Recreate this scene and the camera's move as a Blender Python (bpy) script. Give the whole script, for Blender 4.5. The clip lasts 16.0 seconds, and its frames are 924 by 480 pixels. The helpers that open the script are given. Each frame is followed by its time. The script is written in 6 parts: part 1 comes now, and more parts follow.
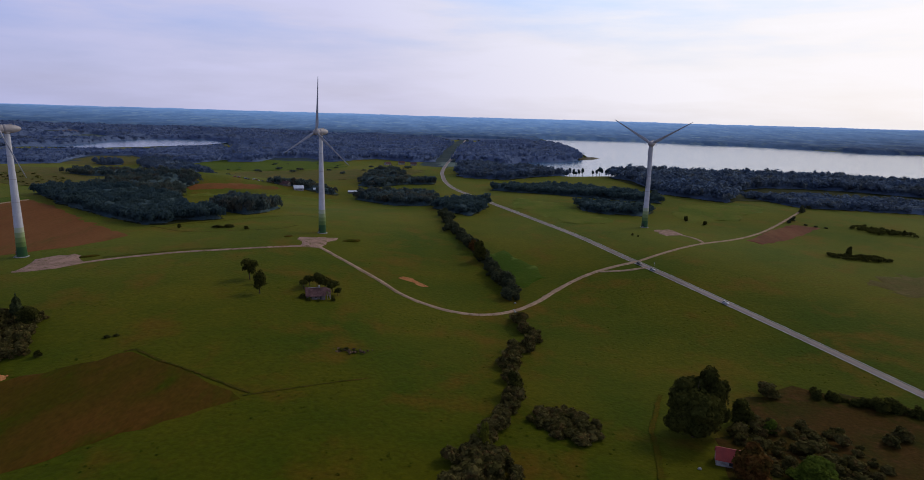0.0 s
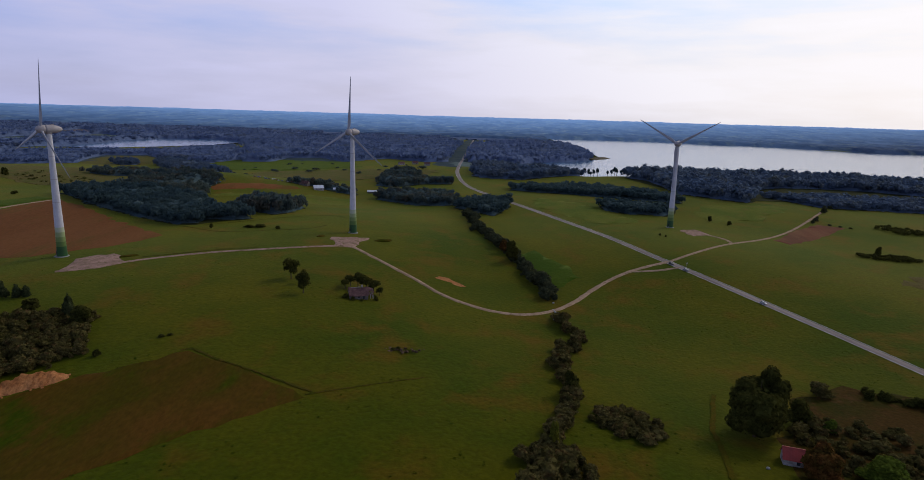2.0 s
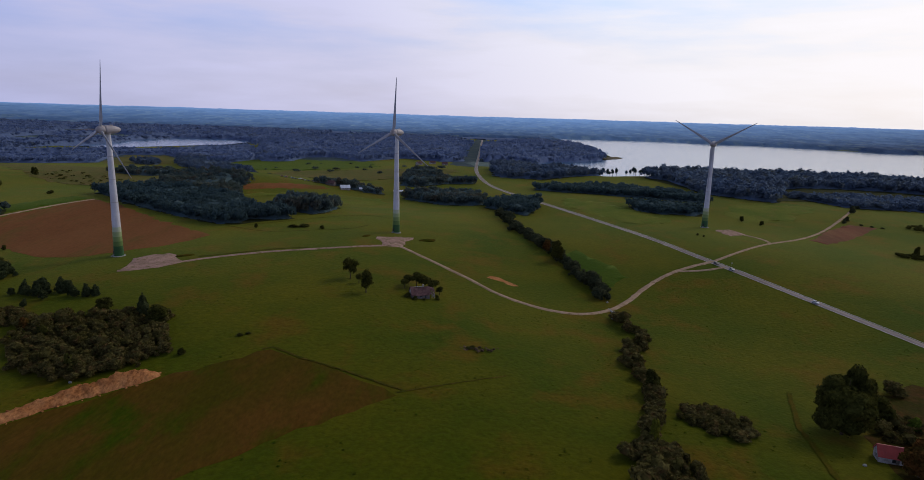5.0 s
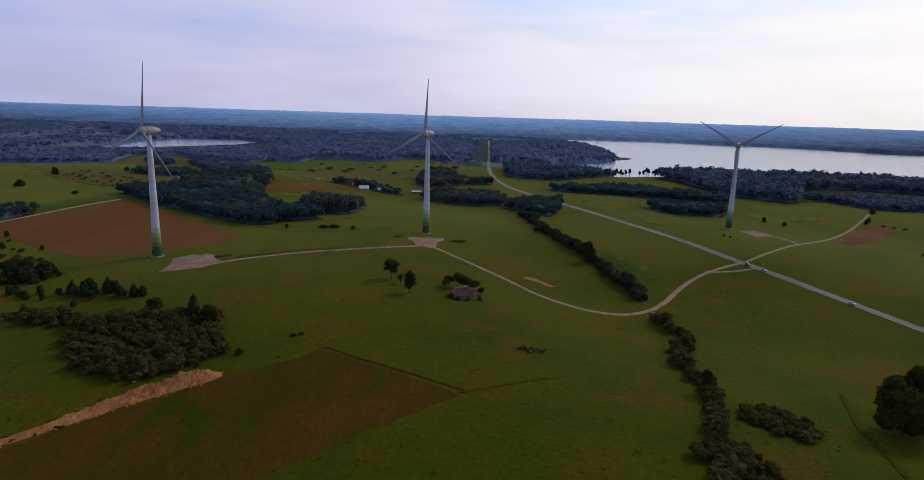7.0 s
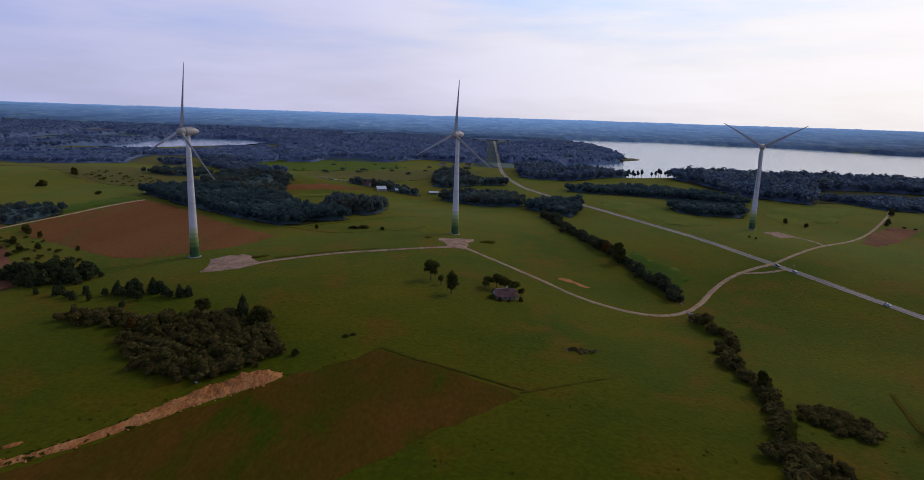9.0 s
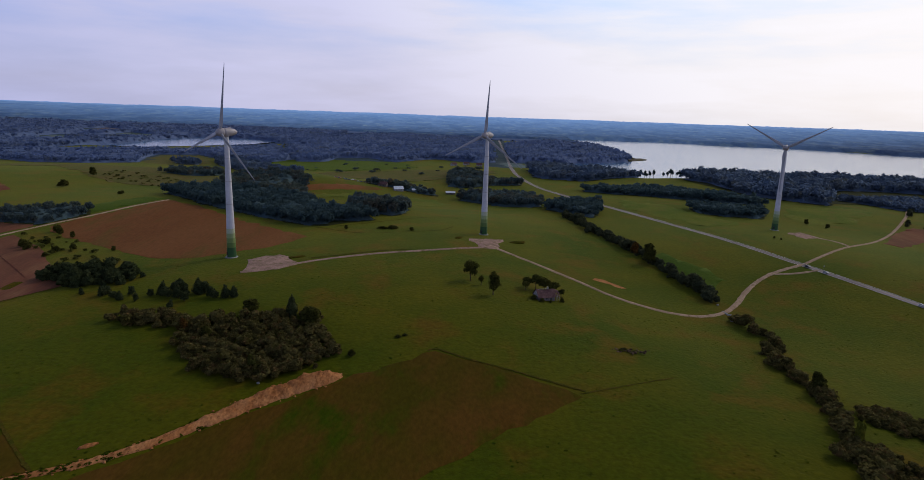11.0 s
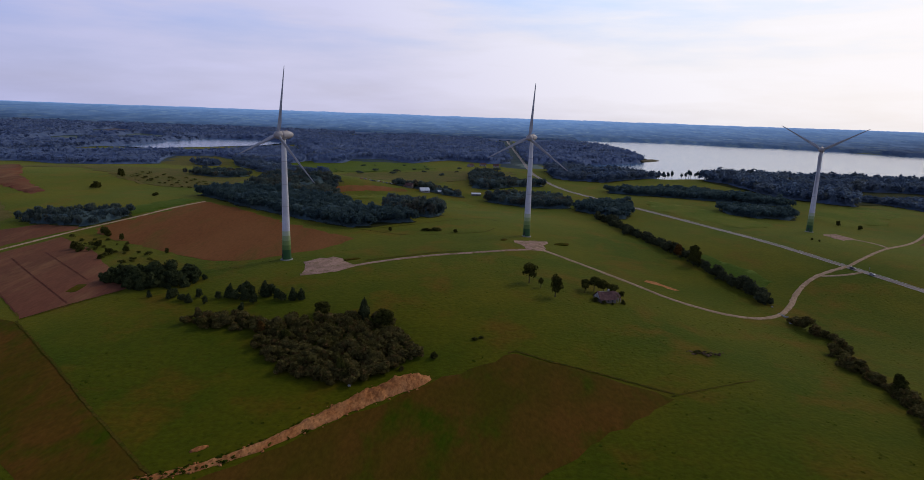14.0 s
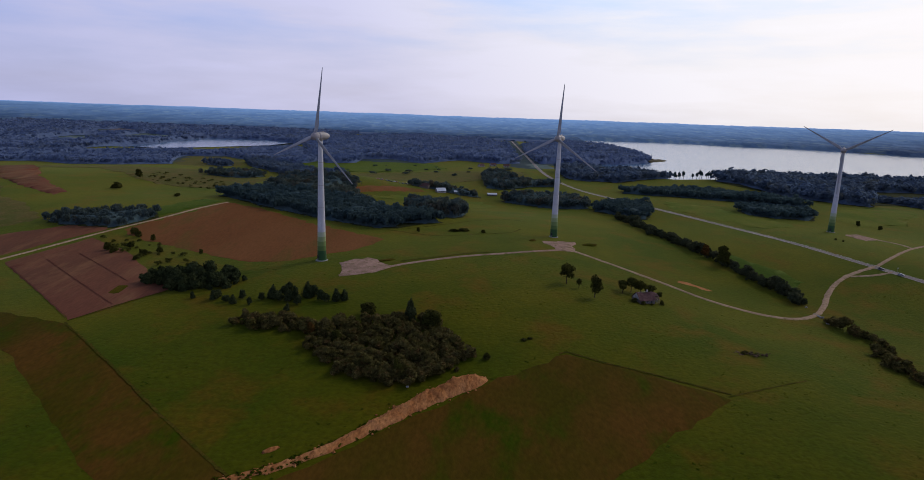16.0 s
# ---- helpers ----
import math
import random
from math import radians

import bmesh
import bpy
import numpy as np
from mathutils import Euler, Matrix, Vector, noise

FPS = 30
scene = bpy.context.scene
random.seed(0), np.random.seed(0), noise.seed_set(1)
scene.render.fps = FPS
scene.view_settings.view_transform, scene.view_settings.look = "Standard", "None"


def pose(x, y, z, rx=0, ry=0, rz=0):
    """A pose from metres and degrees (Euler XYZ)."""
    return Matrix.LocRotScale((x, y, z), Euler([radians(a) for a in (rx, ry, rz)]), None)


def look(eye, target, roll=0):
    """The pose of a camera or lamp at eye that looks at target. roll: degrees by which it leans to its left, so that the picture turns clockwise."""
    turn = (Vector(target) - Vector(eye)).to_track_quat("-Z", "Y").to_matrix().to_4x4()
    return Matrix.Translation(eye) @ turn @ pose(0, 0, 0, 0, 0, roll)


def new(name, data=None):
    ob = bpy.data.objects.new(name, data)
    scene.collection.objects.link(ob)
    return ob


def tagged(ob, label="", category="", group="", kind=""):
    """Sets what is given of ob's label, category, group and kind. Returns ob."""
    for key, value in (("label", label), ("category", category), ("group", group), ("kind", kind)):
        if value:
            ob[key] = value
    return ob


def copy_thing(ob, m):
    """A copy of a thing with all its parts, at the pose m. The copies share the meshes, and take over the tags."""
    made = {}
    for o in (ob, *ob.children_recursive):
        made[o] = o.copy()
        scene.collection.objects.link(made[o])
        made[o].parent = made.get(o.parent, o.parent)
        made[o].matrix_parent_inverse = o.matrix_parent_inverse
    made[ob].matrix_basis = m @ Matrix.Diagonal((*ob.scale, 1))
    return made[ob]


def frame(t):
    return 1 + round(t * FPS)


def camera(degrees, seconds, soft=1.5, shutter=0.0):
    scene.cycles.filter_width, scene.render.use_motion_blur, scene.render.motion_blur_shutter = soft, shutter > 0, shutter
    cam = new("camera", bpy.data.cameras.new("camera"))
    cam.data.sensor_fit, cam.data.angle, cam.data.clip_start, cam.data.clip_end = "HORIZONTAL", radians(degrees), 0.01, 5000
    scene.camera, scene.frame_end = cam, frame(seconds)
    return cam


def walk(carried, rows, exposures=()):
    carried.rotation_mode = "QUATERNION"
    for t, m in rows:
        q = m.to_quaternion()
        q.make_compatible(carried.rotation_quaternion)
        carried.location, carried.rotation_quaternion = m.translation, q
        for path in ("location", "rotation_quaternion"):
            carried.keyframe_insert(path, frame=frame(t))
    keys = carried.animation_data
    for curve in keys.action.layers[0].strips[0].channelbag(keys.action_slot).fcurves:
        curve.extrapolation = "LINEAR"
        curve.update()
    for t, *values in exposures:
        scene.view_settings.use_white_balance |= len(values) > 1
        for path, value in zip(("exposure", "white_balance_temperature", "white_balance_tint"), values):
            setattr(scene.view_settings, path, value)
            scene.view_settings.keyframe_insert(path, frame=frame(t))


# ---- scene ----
cam = camera(74.6, 16.0, soft=0.85)
PATH = [
    (0, (0.906, 0.743, 94.168), (0.952, 2.701, 93.758), 1.7),
    (0.5, (-4.432, 0.71, 94.128), (-4.391, 2.667, 93.718), 1.7),
    (1, (-9.886, 0.545, 94.062), (-9.848, 2.502, 93.652), 1.7),
    (1.5, (-15.475, 0.237, 93.998), (-15.437, 2.194, 93.587), 1.7),
    (2, (-20.978, -0.121, 93.973), (-20.94, 1.836, 93.562), 1.7),
    (2.5, (-26.352, -0.539, 93.961), (-26.315, 1.418, 93.55), 1.7),
    (3, (-31.773, -0.999, 93.938), (-31.737, 0.958, 93.527), 1.7),
    (3.5, (-37.26, -1.42, 93.924), (-37.223, 0.537, 93.513), 1.8),
    (4, (-42.892, -1.798, 93.911), (-42.854, 0.159, 93.499), 1.7),
    (6.5, (-71.868, -3.402, 93.766), (-71.833, -1.445, 93.353), 1.8),
    (7, (-77.727, -3.633, 93.781), (-77.691, -1.676, 93.369), 1.8),
    (7.5, (-83.5, -3.848, 93.808), (-83.462, -1.891, 93.396), 1.9),
    (8, (-89.396, -4.028, 93.801), (-89.359, -2.071, 93.389), 1.9),
    (8.5, (-95.361, -4.325, 93.788), (-95.324, -2.368, 93.376), 1.9),
    (9, (-101.377, -4.538, 93.781), (-101.338, -2.581, 93.37), 1.9),
    (11.5, (-131.323, -5.109, 93.971), (-131.279, -3.152, 93.558), 2.0),
    (12, (-137.185, -5.107, 93.994), (-137.142, -3.151, 93.581), 2.0),
    (12.5, (-143.058, -5.19, 94.028), (-143.013, -3.233, 93.615), 2.0),
    (13, (-148.925, -5.336, 94.07), (-148.879, -3.38, 93.658), 2.0),
    (13.5, (-154.755, -5.46, 94.117), (-154.71, -3.504, 93.704), 2.0),
    (14, (-160.584, -5.584, 94.149), (-160.537, -3.627, 93.738), 2.0),
    (14.5, (-166.453, -5.688, 94.191), (-166.404, -3.732, 93.78), 2.0),
    (15, (-172.223, -5.81, 94.243), (-172.173, -3.853, 93.832), 2.0),
    (15.5, (-177.902, -5.96, 94.296), (-177.851, -4.003, 93.885), 2.0),
    (16, (-183.529, -6.121, 94.333), (-183.478, -4.164, 93.921), 2.0),
]
walk(cam, [(t, look(eye, target, roll)) for t, eye, target, roll in PATH], exposures=[(0.0, 0.0), (16.0, 0.0)])

# ---- world, sun ----
SUN_AZ, SUN_EL = radians(52), radians(36)
SUN_DIR = Vector((math.sin(SUN_AZ) * math.cos(SUN_EL), math.cos(SUN_AZ) * math.cos(SUN_EL), math.sin(SUN_EL)))


def build_world():
    world = bpy.data.worlds.new("sky")
    world.use_nodes = True
    nt = world.node_tree
    nt.nodes.clear()
    N, L = nt.nodes.new, nt.links.new
    out, bg = N("ShaderNodeOutputWorld"), N("ShaderNodeBackground")
    bg.inputs["Strength"].default_value = 0.1
    sky = N("ShaderNodeTexSky")
    sky.sky_type = "NISHITA"
    sky.sun_disc = False
    sky.sun_elevation, sky.sun_rotation = SUN_EL, SUN_AZ
    sky.air_density, sky.dust_density = 1.2, 2.0
    tc = N("ShaderNodeTexCoord")
    # thin high cloud, whiter towards the sun
    dot = N("ShaderNodeVectorMath")
    dot.operation = "DOT_PRODUCT"
    dot.inputs[1].default_value = SUN_DIR
    L(tc.outputs["Generated"], dot.inputs[0])
    veil = N("ShaderNodeValToRGB")
    cr = veil.color_ramp
    cr.elements[0].position, cr.elements[0].color = 0.0, (4.9, 5.1, 7.9, 1)
    cr.elements[1].position, cr.elements[1].color = 0.95, (10.9, 10.2, 9.8, 1)
    e = cr.elements.new(0.45)
    e.color = (6.5, 6.4, 8.4, 1)
    e = cr.elements.new(0.72)
    e.color = (9.4, 9.1, 9.6, 1)
    L(dot.outputs["Value"], veil.inputs["Fac"])
    # streaks drawn out along the horizon
    mp = N("ShaderNodeMapping")
    mp.inputs["Scale"].default_value = (1.1, 1.1, 7.0)
    mp.inputs["Rotation"].default_value = (0.25, 0.12, 0.4)
    L(tc.outputs["Generated"], mp.inputs["Vector"])
    nz = N("ShaderNodeTexNoise")
    nz.inputs["Scale"].default_value, nz.inputs["Detail"].default_value, nz.inputs["Roughness"].default_value = 1.6, 7, 0.55
    L(mp.outputs["Vector"], nz.inputs["Vector"])
    cover = N("ShaderNodeMapRange")
    cover.inputs["From Min"].default_value, cover.inputs["From Max"].default_value = 0.35, 0.62
    cover.inputs["To Min"].default_value, cover.inputs["To Max"].default_value = 0.72, 1.0
    L(nz.outputs["Fac"], cover.inputs["Value"])
    # the veil lies low round the horizon and opens to blue overhead
    split = N("ShaderNodeSeparateXYZ")
    L(tc.outputs["Generated"], split.inputs["Vector"])
    low = N("ShaderNodeMapRange")
    low.inputs["From Min"].default_value, low.inputs["From Max"].default_value = 0.22, 0.62
    low.inputs["To Min"].default_value, low.inputs["To Max"].default_value = 1.0, 0.12
    L(split.outputs["Z"], low.inputs["Value"])
    thin = N("ShaderNodeMath")
    thin.operation = "MULTIPLY"
    L(cover.outputs["Result"], thin.inputs[0])
    L(low.outputs["Result"], thin.inputs[1])
    mix = N("ShaderNodeMix")
    mix.data_type = "RGBA"
    L(thin.outputs[0], mix.inputs["Factor"])
    deep = N("ShaderNodeVectorMath")
    deep.operation = "SCALE"
    deep.inputs["Scale"].default_value = 0.55
    L(sky.outputs["Color"], deep.inputs[0])
    L(deep.outputs["Vector"], mix.inputs["A"])
    cool = N("ShaderNodeMapRange")
    cool.inputs["From Min"].default_value, cool.inputs["From Max"].default_value = 0.03, 0.2
    L(split.outputs["Z"], cool.inputs["Value"])
    cm = N("ShaderNodeMix")
    cm.data_type, cm.blend_type = "RGBA", "MULTIPLY"
    cm.inputs["B"].default_value = (0.72, 0.95, 1.3, 1)
    broken = N("ShaderNodeMapRange")
    broken.inputs["From Min"].default_value, broken.inputs["From Max"].default_value = 0.42, 0.56
    broken.inputs["To Min"].default_value, broken.inputs["To Max"].default_value = 1.0, 0.15
    L(nz.outputs["Fac"], broken.inputs["Value"])
    both = N("ShaderNodeMath")
    both.operation = "MULTIPLY"
    L(cool.outputs["Result"], both.inputs[0])
    L(broken.outputs["Result"], both.inputs[1])
    L(both.outputs[0], cm.inputs["Factor"])
    L(veil.outputs["Color"], cm.inputs["A"])
    L(cm.outputs["Result"], mix.inputs["B"])
    L(mix.outputs["Result"], bg.inputs["Color"])
    L(bg.outputs["Background"], out.inputs["Surface"])
    scene.world = world


build_world()
sun_data = bpy.data.lights.new("sun", "SUN")
sun_data.energy, sun_data.angle, sun_data.color = 0.9, radians(14), (1.0, 0.93, 0.84)
sun = new("sun", sun_data)
sun.matrix_world = look(SUN_DIR * 900, (0, 0, 0))


# ---- materials ----
def material(name, a, b, big=30.0, fine=1.0, rough=0.9, bump=0.3, metal=0.0, spread=(0.4, 0.6), per_object=0.0, per_island=0.0, c=None, fine_mix=0.5, stretch=None, leafy=0.0, sheen=0.0):
    """Two colours by a broad noise (size in metres), a fine grain and bump; c: a third colour in patches."""
    m = bpy.data.materials.new(name)
    m.use_nodes = True
    nt = m.node_tree
    N, L = nt.nodes.new, nt.links.new
    bsdf = nt.nodes["Principled BSDF"]
    bsdf.inputs["Roughness"].default_value, bsdf.inputs["Metallic"].default_value = rough, metal
    bsdf.inputs["Specular IOR Level"].default_value = 0.4 if rough < 0.6 else 0.02
    if sheen:
        # yellow-green low-angle sheen, as of thin blades; added to lighten far ground like haze
        bsdf.inputs["Sheen Weight"].default_value, bsdf.inputs["Sheen Roughness"].default_value = sheen, 0.35
        bsdf.inputs["Sheen Tint"].default_value = (0.94, 0.95, 0.20, 1)
    geo = N("ShaderNodeNewGeometry")
    vec = geo.outputs["Position"]
    if stretch:
        mp = N("ShaderNodeMapping")
        mp.inputs["Rotation"].default_value = (0, 0, stretch[0])
        mp.inputs["Scale"].default_value = (1.0, stretch[1], 1.0)
        L(vec, mp.inputs["Vector"])
        vec = mp.outputs["Vector"]

    def noise_at(size, detail=5.0):
        n = N("ShaderNodeTexNoise")
        n.inputs["Scale"].default_value, n.inputs["Detail"].default_value, n.inputs["Roughness"].default_value = 1.0 / size, detail, 0.6
        L(vec, n.inputs["Vector"])
        return n.outputs["Fac"]

    def ramp(value, lo, hi):
        r = N("ShaderNodeMapRange")
        r.inputs["From Min"].default_value, r.inputs["From Max"].default_value = lo, hi
        L(value, r.inputs["Value"])
        return r.outputs["Result"]

    def mixed(fac, x, y):
        k = N("ShaderNodeMix")
        k.data_type = "RGBA"
        for socket, value in ((k.inputs["Factor"], fac), (k.inputs["A"], x), (k.inputs["B"], y)):
            if isinstance(value, (tuple, float, int)):
                socket.default_value = (*value, 1) if isinstance(value, tuple) else value
            else:
                L(value, socket)
        return k.outputs["Result"]

    col = mixed(ramp(noise_at(big), *spread), a, b)
    if c:
        col = mixed(ramp(noise_at(big * 0.37, 6), 0.52, 0.68), col, c)
    f = noise_at(fine, 4)
    hsv = N("ShaderNodeHueSaturation")
    val = ramp(f, 0.25, 0.75)
    r = N("ShaderNodeMapRange")
    r.inputs["To Min"].default_value, r.inputs["To Max"].default_value = 1 - fine_mix, 1 + fine_mix
    L(val, r.inputs["Value"])
    value = r.outputs["Result"]
    for amount, source in ((per_object, "object"), (per_island, "island")):
        if amount:
            if source == "object":
                rnd = N("ShaderNodeObjectInfo").outputs["Random"]
            else:
                rnd = geo.outputs["Random Per Island"]
            k = N("ShaderNodeMapRange")
            k.inputs["To Min"].default_value, k.inputs["To Max"].default_value = 1 - amount, 1 + amount
            L(rnd, k.inputs["Value"])
            mul = N("ShaderNodeMath")
            mul.operation = "MULTIPLY"
            L(value, mul.inputs[0])
            L(k.outputs["Result"], mul.inputs[1])
            value = mul.outputs[0]
    L(value, hsv.inputs["Value"])
    L(col, hsv.inputs["Color"])
    L(hsv.outputs["Color"], bsdf.inputs["Base Color"])
    if leafy:
        # thin leaves let part of the light through
        tr, mx = N("ShaderNodeBsdfTranslucent"), N("ShaderNodeMixShader")
        mx.inputs["Fac"].default_value = leafy
        L(hsv.outputs["Color"], tr.inputs["Color"])
        L(bsdf.outputs["BSDF"], mx.inputs[1])
        L(tr.outputs["BSDF"], mx.inputs[2])
        L(mx.outputs["Shader"], nt.nodes["Material Output"].inputs["Surface"])
    if bump:
        bp = N("ShaderNodeBump")
        bp.inputs["Strength"].default_value, bp.inputs["Distance"].default_value = bump, fine * 0.3
        L(f, bp.inputs["Height"])
        L(bp.outputs["Normal"], bsdf.inputs["Normal"])
    return m


M_GRASS = material("meadow grass", (0.028, 0.049, 0.001), (0.075, 0.067, 0.002), big=85, fine=2.0, bump=0.4, c=(0.090, 0.051, 0.004), fine_mix=0.26, spread=(0.34, 0.64), sheen=0.165)
M_LUSH = material("lush grass", (0.022, 0.056, 0.002), (0.038, 0.066, 0.003), big=30, fine=2.0, bump=0.4, fine_mix=0.25, sheen=0.12)
M_DRYGRASS = material("rough dry grass", (0.088, 0.060, 0.020), (0.060, 0.060, 0.014), big=22, fine=1.6, bump=0.6, c=(0.11, 0.070, 0.030), fine_mix=0.35, sheen=0.10)
M_PLOUGH = material("ploughed brown soil", (0.142, 0.046, 0.018), (0.172, 0.062, 0.024), big=70, fine=1.4, bump=0.5, c=(0.112, 0.060, 0.016), fine_mix=0.2, stretch=(0.75, 0.25), sheen=0.05)
M_SOIL = material("reddish tilled soil", (0.165, 0.054, 0.036), (0.115, 0.040, 0.030), big=40, fine=1.3, bump=0.4, c=(0.19, 0.080, 0.046), fine_mix=0.16, stretch=(0.87, 0.25), sheen=0.06)
M_STUBBLE = material("brown stubble with green regrowth", (0.090, 0.043, 0.007), (0.054, 0.042, 0.003), big=44, fine=1.5, bump=0.35, c=(0.034, 0.050, 0.001), fine_mix=0.24, stretch=(-0.75, 0.5), spread=(0.42, 0.62))
M_GRAVEL = material("pale pinkish gravel", (0.37, 0.232, 0.180), (0.275, 0.175, 0.130), big=9, fine=0.8, bump=0.4, c=(0.15, 0.115, 0.05), fine_mix=0.3)
M_TRACK = material("sandy track", (0.42, 0.285, 0.190), (0.31, 0.210, 0.138), big=6, fine=0.6, bump=0.3, fine_mix=0.22, c=(0.22, 0.155, 0.085))
M_ASPHALT = material("worn asphalt", (0.335, 0.272, 0.245), (0.255, 0.206, 0.185), big=14, fine=0.5, rough=0.85, bump=0.15, fine_mix=0.16, stretch=(0.33, 0.15))
M_SHOULDER = material("gravel shoulder", (0.175, 0.140, 0.11), (0.095, 0.085, 0.035), big=8, fine=0.7, bump=0.4, fine_mix=0.3)
M_LINE = material("white road paint", (0.75, 0.74, 0.72), (0.6, 0.59, 0.57), big=5, fine=0.4, bump=0, fine_mix=0.1)
M_CLAY = material("dug orange clay", (0.33, 0.128, 0.044), (0.43, 0.190, 0.074), big=5, fine=0.8, bump=1.0, c=(0.19, 0.072, 0.024), fine_mix=0.4, stretch=(0.9, 0.5))
M_DITCH = material("weedy ditch edge", (0.080, 0.056, 0.008), (0.048, 0.050, 0.004), big=4, fine=0.9, bump=0.5, fine_mix=0.35)
M_WHITE = material("white enamel paint", (0.60, 0.585, 0.62), (0.53, 0.515, 0.55), big=6, fine=0.7, rough=0.45, bump=0.02, fine_mix=0.05)
M_NACELLE = material("greyed fibreglass", (0.40, 0.355, 0.355), (0.33, 0.29, 0.29), big=3, fine=0.5, rough=0.5, bump=0.02, fine_mix=0.08)
M_BLADE = material("grey blade fibreglass", (0.40, 0.39, 0.42), (0.33, 0.32, 0.35), big=5, fine=0.6, rough=0.45, bump=0.02, fine_mix=0.06)
BAND = [material("green tower paint " + w, c, tuple(v * 0.9 for v in c), big=4, fine=0.5, rough=0.5, bump=0.02, fine_mix=0.05)
        for w, c in (("dark", (0.022, 0.085, 0.020)), ("deep", (0.10, 0.165, 0.035)), ("mid", (0.19, 0.26, 0.075)), ("light", (0.30, 0.36, 0.16)), ("pale", (0.45, 0.48, 0.32)))]
M_CONCRETE = material("cast concrete", (0.34, 0.33, 0.30), (0.26, 0.255, 0.23), big=2, fine=0.3, bump=0.2, fine_mix=0.12)
M_BARK = material("bark", (0.10, 0.075, 0.05), (0.06, 0.045, 0.03), big=1.0, fine=0.2, bump=0.8, fine_mix=0.3)
M_LEAF = material("dark broad leaves", (0.054, 0.056, 0.013), (0.076, 0.074, 0.016), big=9, fine=1.0, bump=0, per_island=0.35, per_object=0.15, fine_mix=0.2, leafy=0.4)
M_SPRUCE_NEAR = material("dark young spruce needles", (0.040, 0.052, 0.022), (0.056, 0.066, 0.026), big=6, fine=0.8, bump=0, per_island=0.35, fine_mix=0.2, leafy=0.35)
M_SCRUB = material("dark rusty scrub grass", (0.056, 0.030, 0.006), (0.034, 0.032, 0.004), big=16, fine=1.5, bump=0.6, c=(0.072, 0.036, 0.010), fine_mix=0.35)
M_FAINT = material("trodden grass", (0.078, 0.055, 0.004), (0.056, 0.054, 0.003), big=5, fine=0.8, bump=0.4, fine_mix=0.3)
M_TRAM = material("darker wheel-pressed soil", (0.105, 0.036, 0.025), (0.13, 0.048, 0.032), big=5, fine=0.6, bump=0.4, fine_mix=0.25)
# far floor under the forest, its colour blued for distance haze
M_FLOOR = material("dark needle litter with haze blue", (0.040, 0.062, 0.072), (0.060, 0.080, 0.082), big=40, fine=6.0, bump=0, fine_mix=0.25)
# for the sheets between crowns; haze blue is put into all three
M_UNDER = material("gap-filling foliage with haze tint", (0.048, 0.078, 0.090), (0.066, 0.094, 0.094), big=25, fine=2.0, bump=0.6, fine_mix=0.3)
M_UNDER_LAKE = material("gap-filling lakeside foliage with haze blue", (0.078, 0.114, 0.176), (0.098, 0.130, 0.176), big=40, fine=3.0, bump=0.6, fine_mix=0.25)
M_UNDER_FAR = material("gap-filling far foliage with haze blue", (0.088, 0.122, 0.218), (0.112, 0.146, 0.240), big=120, fine=6.0, bump=0.6, fine_mix=0.2)
M_HEDGE = material("dull blue-green hedge leaves", (0.056, 0.066, 0.036), (0.078, 0.082, 0.040), big=9, fine=1.0, bump=0, per_island=0.3, fine_mix=0.2, leafy=0.45)
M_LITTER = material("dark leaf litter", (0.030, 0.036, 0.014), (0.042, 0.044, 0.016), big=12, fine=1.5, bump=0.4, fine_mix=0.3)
# two far field colours with the grey-blue of distance haze mixed in
M_FAR_FIELD = material("far pasture paled with haze tint", (0.105, 0.150, 0.135), (0.135, 0.165, 0.150), big=120, fine=12.0, bump=0, fine_mix=0.2, c=(0.16, 0.155, 0.15))
M_FAR_SOIL = material("far bare field greyed with haze tint", (0.150, 0.120, 0.130), (0.125, 0.105, 0.120), big=120, fine=12.0, bump=0, fine_mix=0.15)
M_PALE = material("yellow-green meadow", (0.052, 0.080, 0.006), (0.092, 0.098, 0.010), big=50, fine=2.5, bump=0.5, c=(0.10, 0.076, 0.014), fine_mix=0.25, sheen=0.12)
M_TUFT = material("coarse meadow tufts", (0.040, 0.070, 0.003), (0.080, 0.082, 0.005), big=40, fine=1.0, bump=0, per_island=0.35, fine_mix=0.2, leafy=0.45)
M_LEAF_WARM = material("turning leaves", (0.145, 0.062, 0.018), (0.085, 0.056, 0.013), big=5, fine=1.0, bump=0, per_island=0.4, fine_mix=0.2, leafy=0.4)
M_LEAF_GREEN = material("fresh green leaves", (0.115, 0.150, 0.018), (0.085, 0.118, 0.016), big=5, fine=0.8, bump=0, per_island=0.35, fine_mix=0.2, leafy=0.4)
M_LEAF_YELLOW = material("yellowing leaves", (0.16, 0.15, 0.018), (0.11, 0.12, 0.018), big=4, fine=0.8, bump=0, per_island=0.35, fine_mix=0.2, leafy=0.4)
M_WILLOW = material("grey-green willow leaves", (0.120, 0.100, 0.034), (0.084, 0.074, 0.021), big=8, fine=1.2, bump=0, per_island=0.4, c=(0.14, 0.085, 0.032), fine_mix=0.25, leafy=0.4)
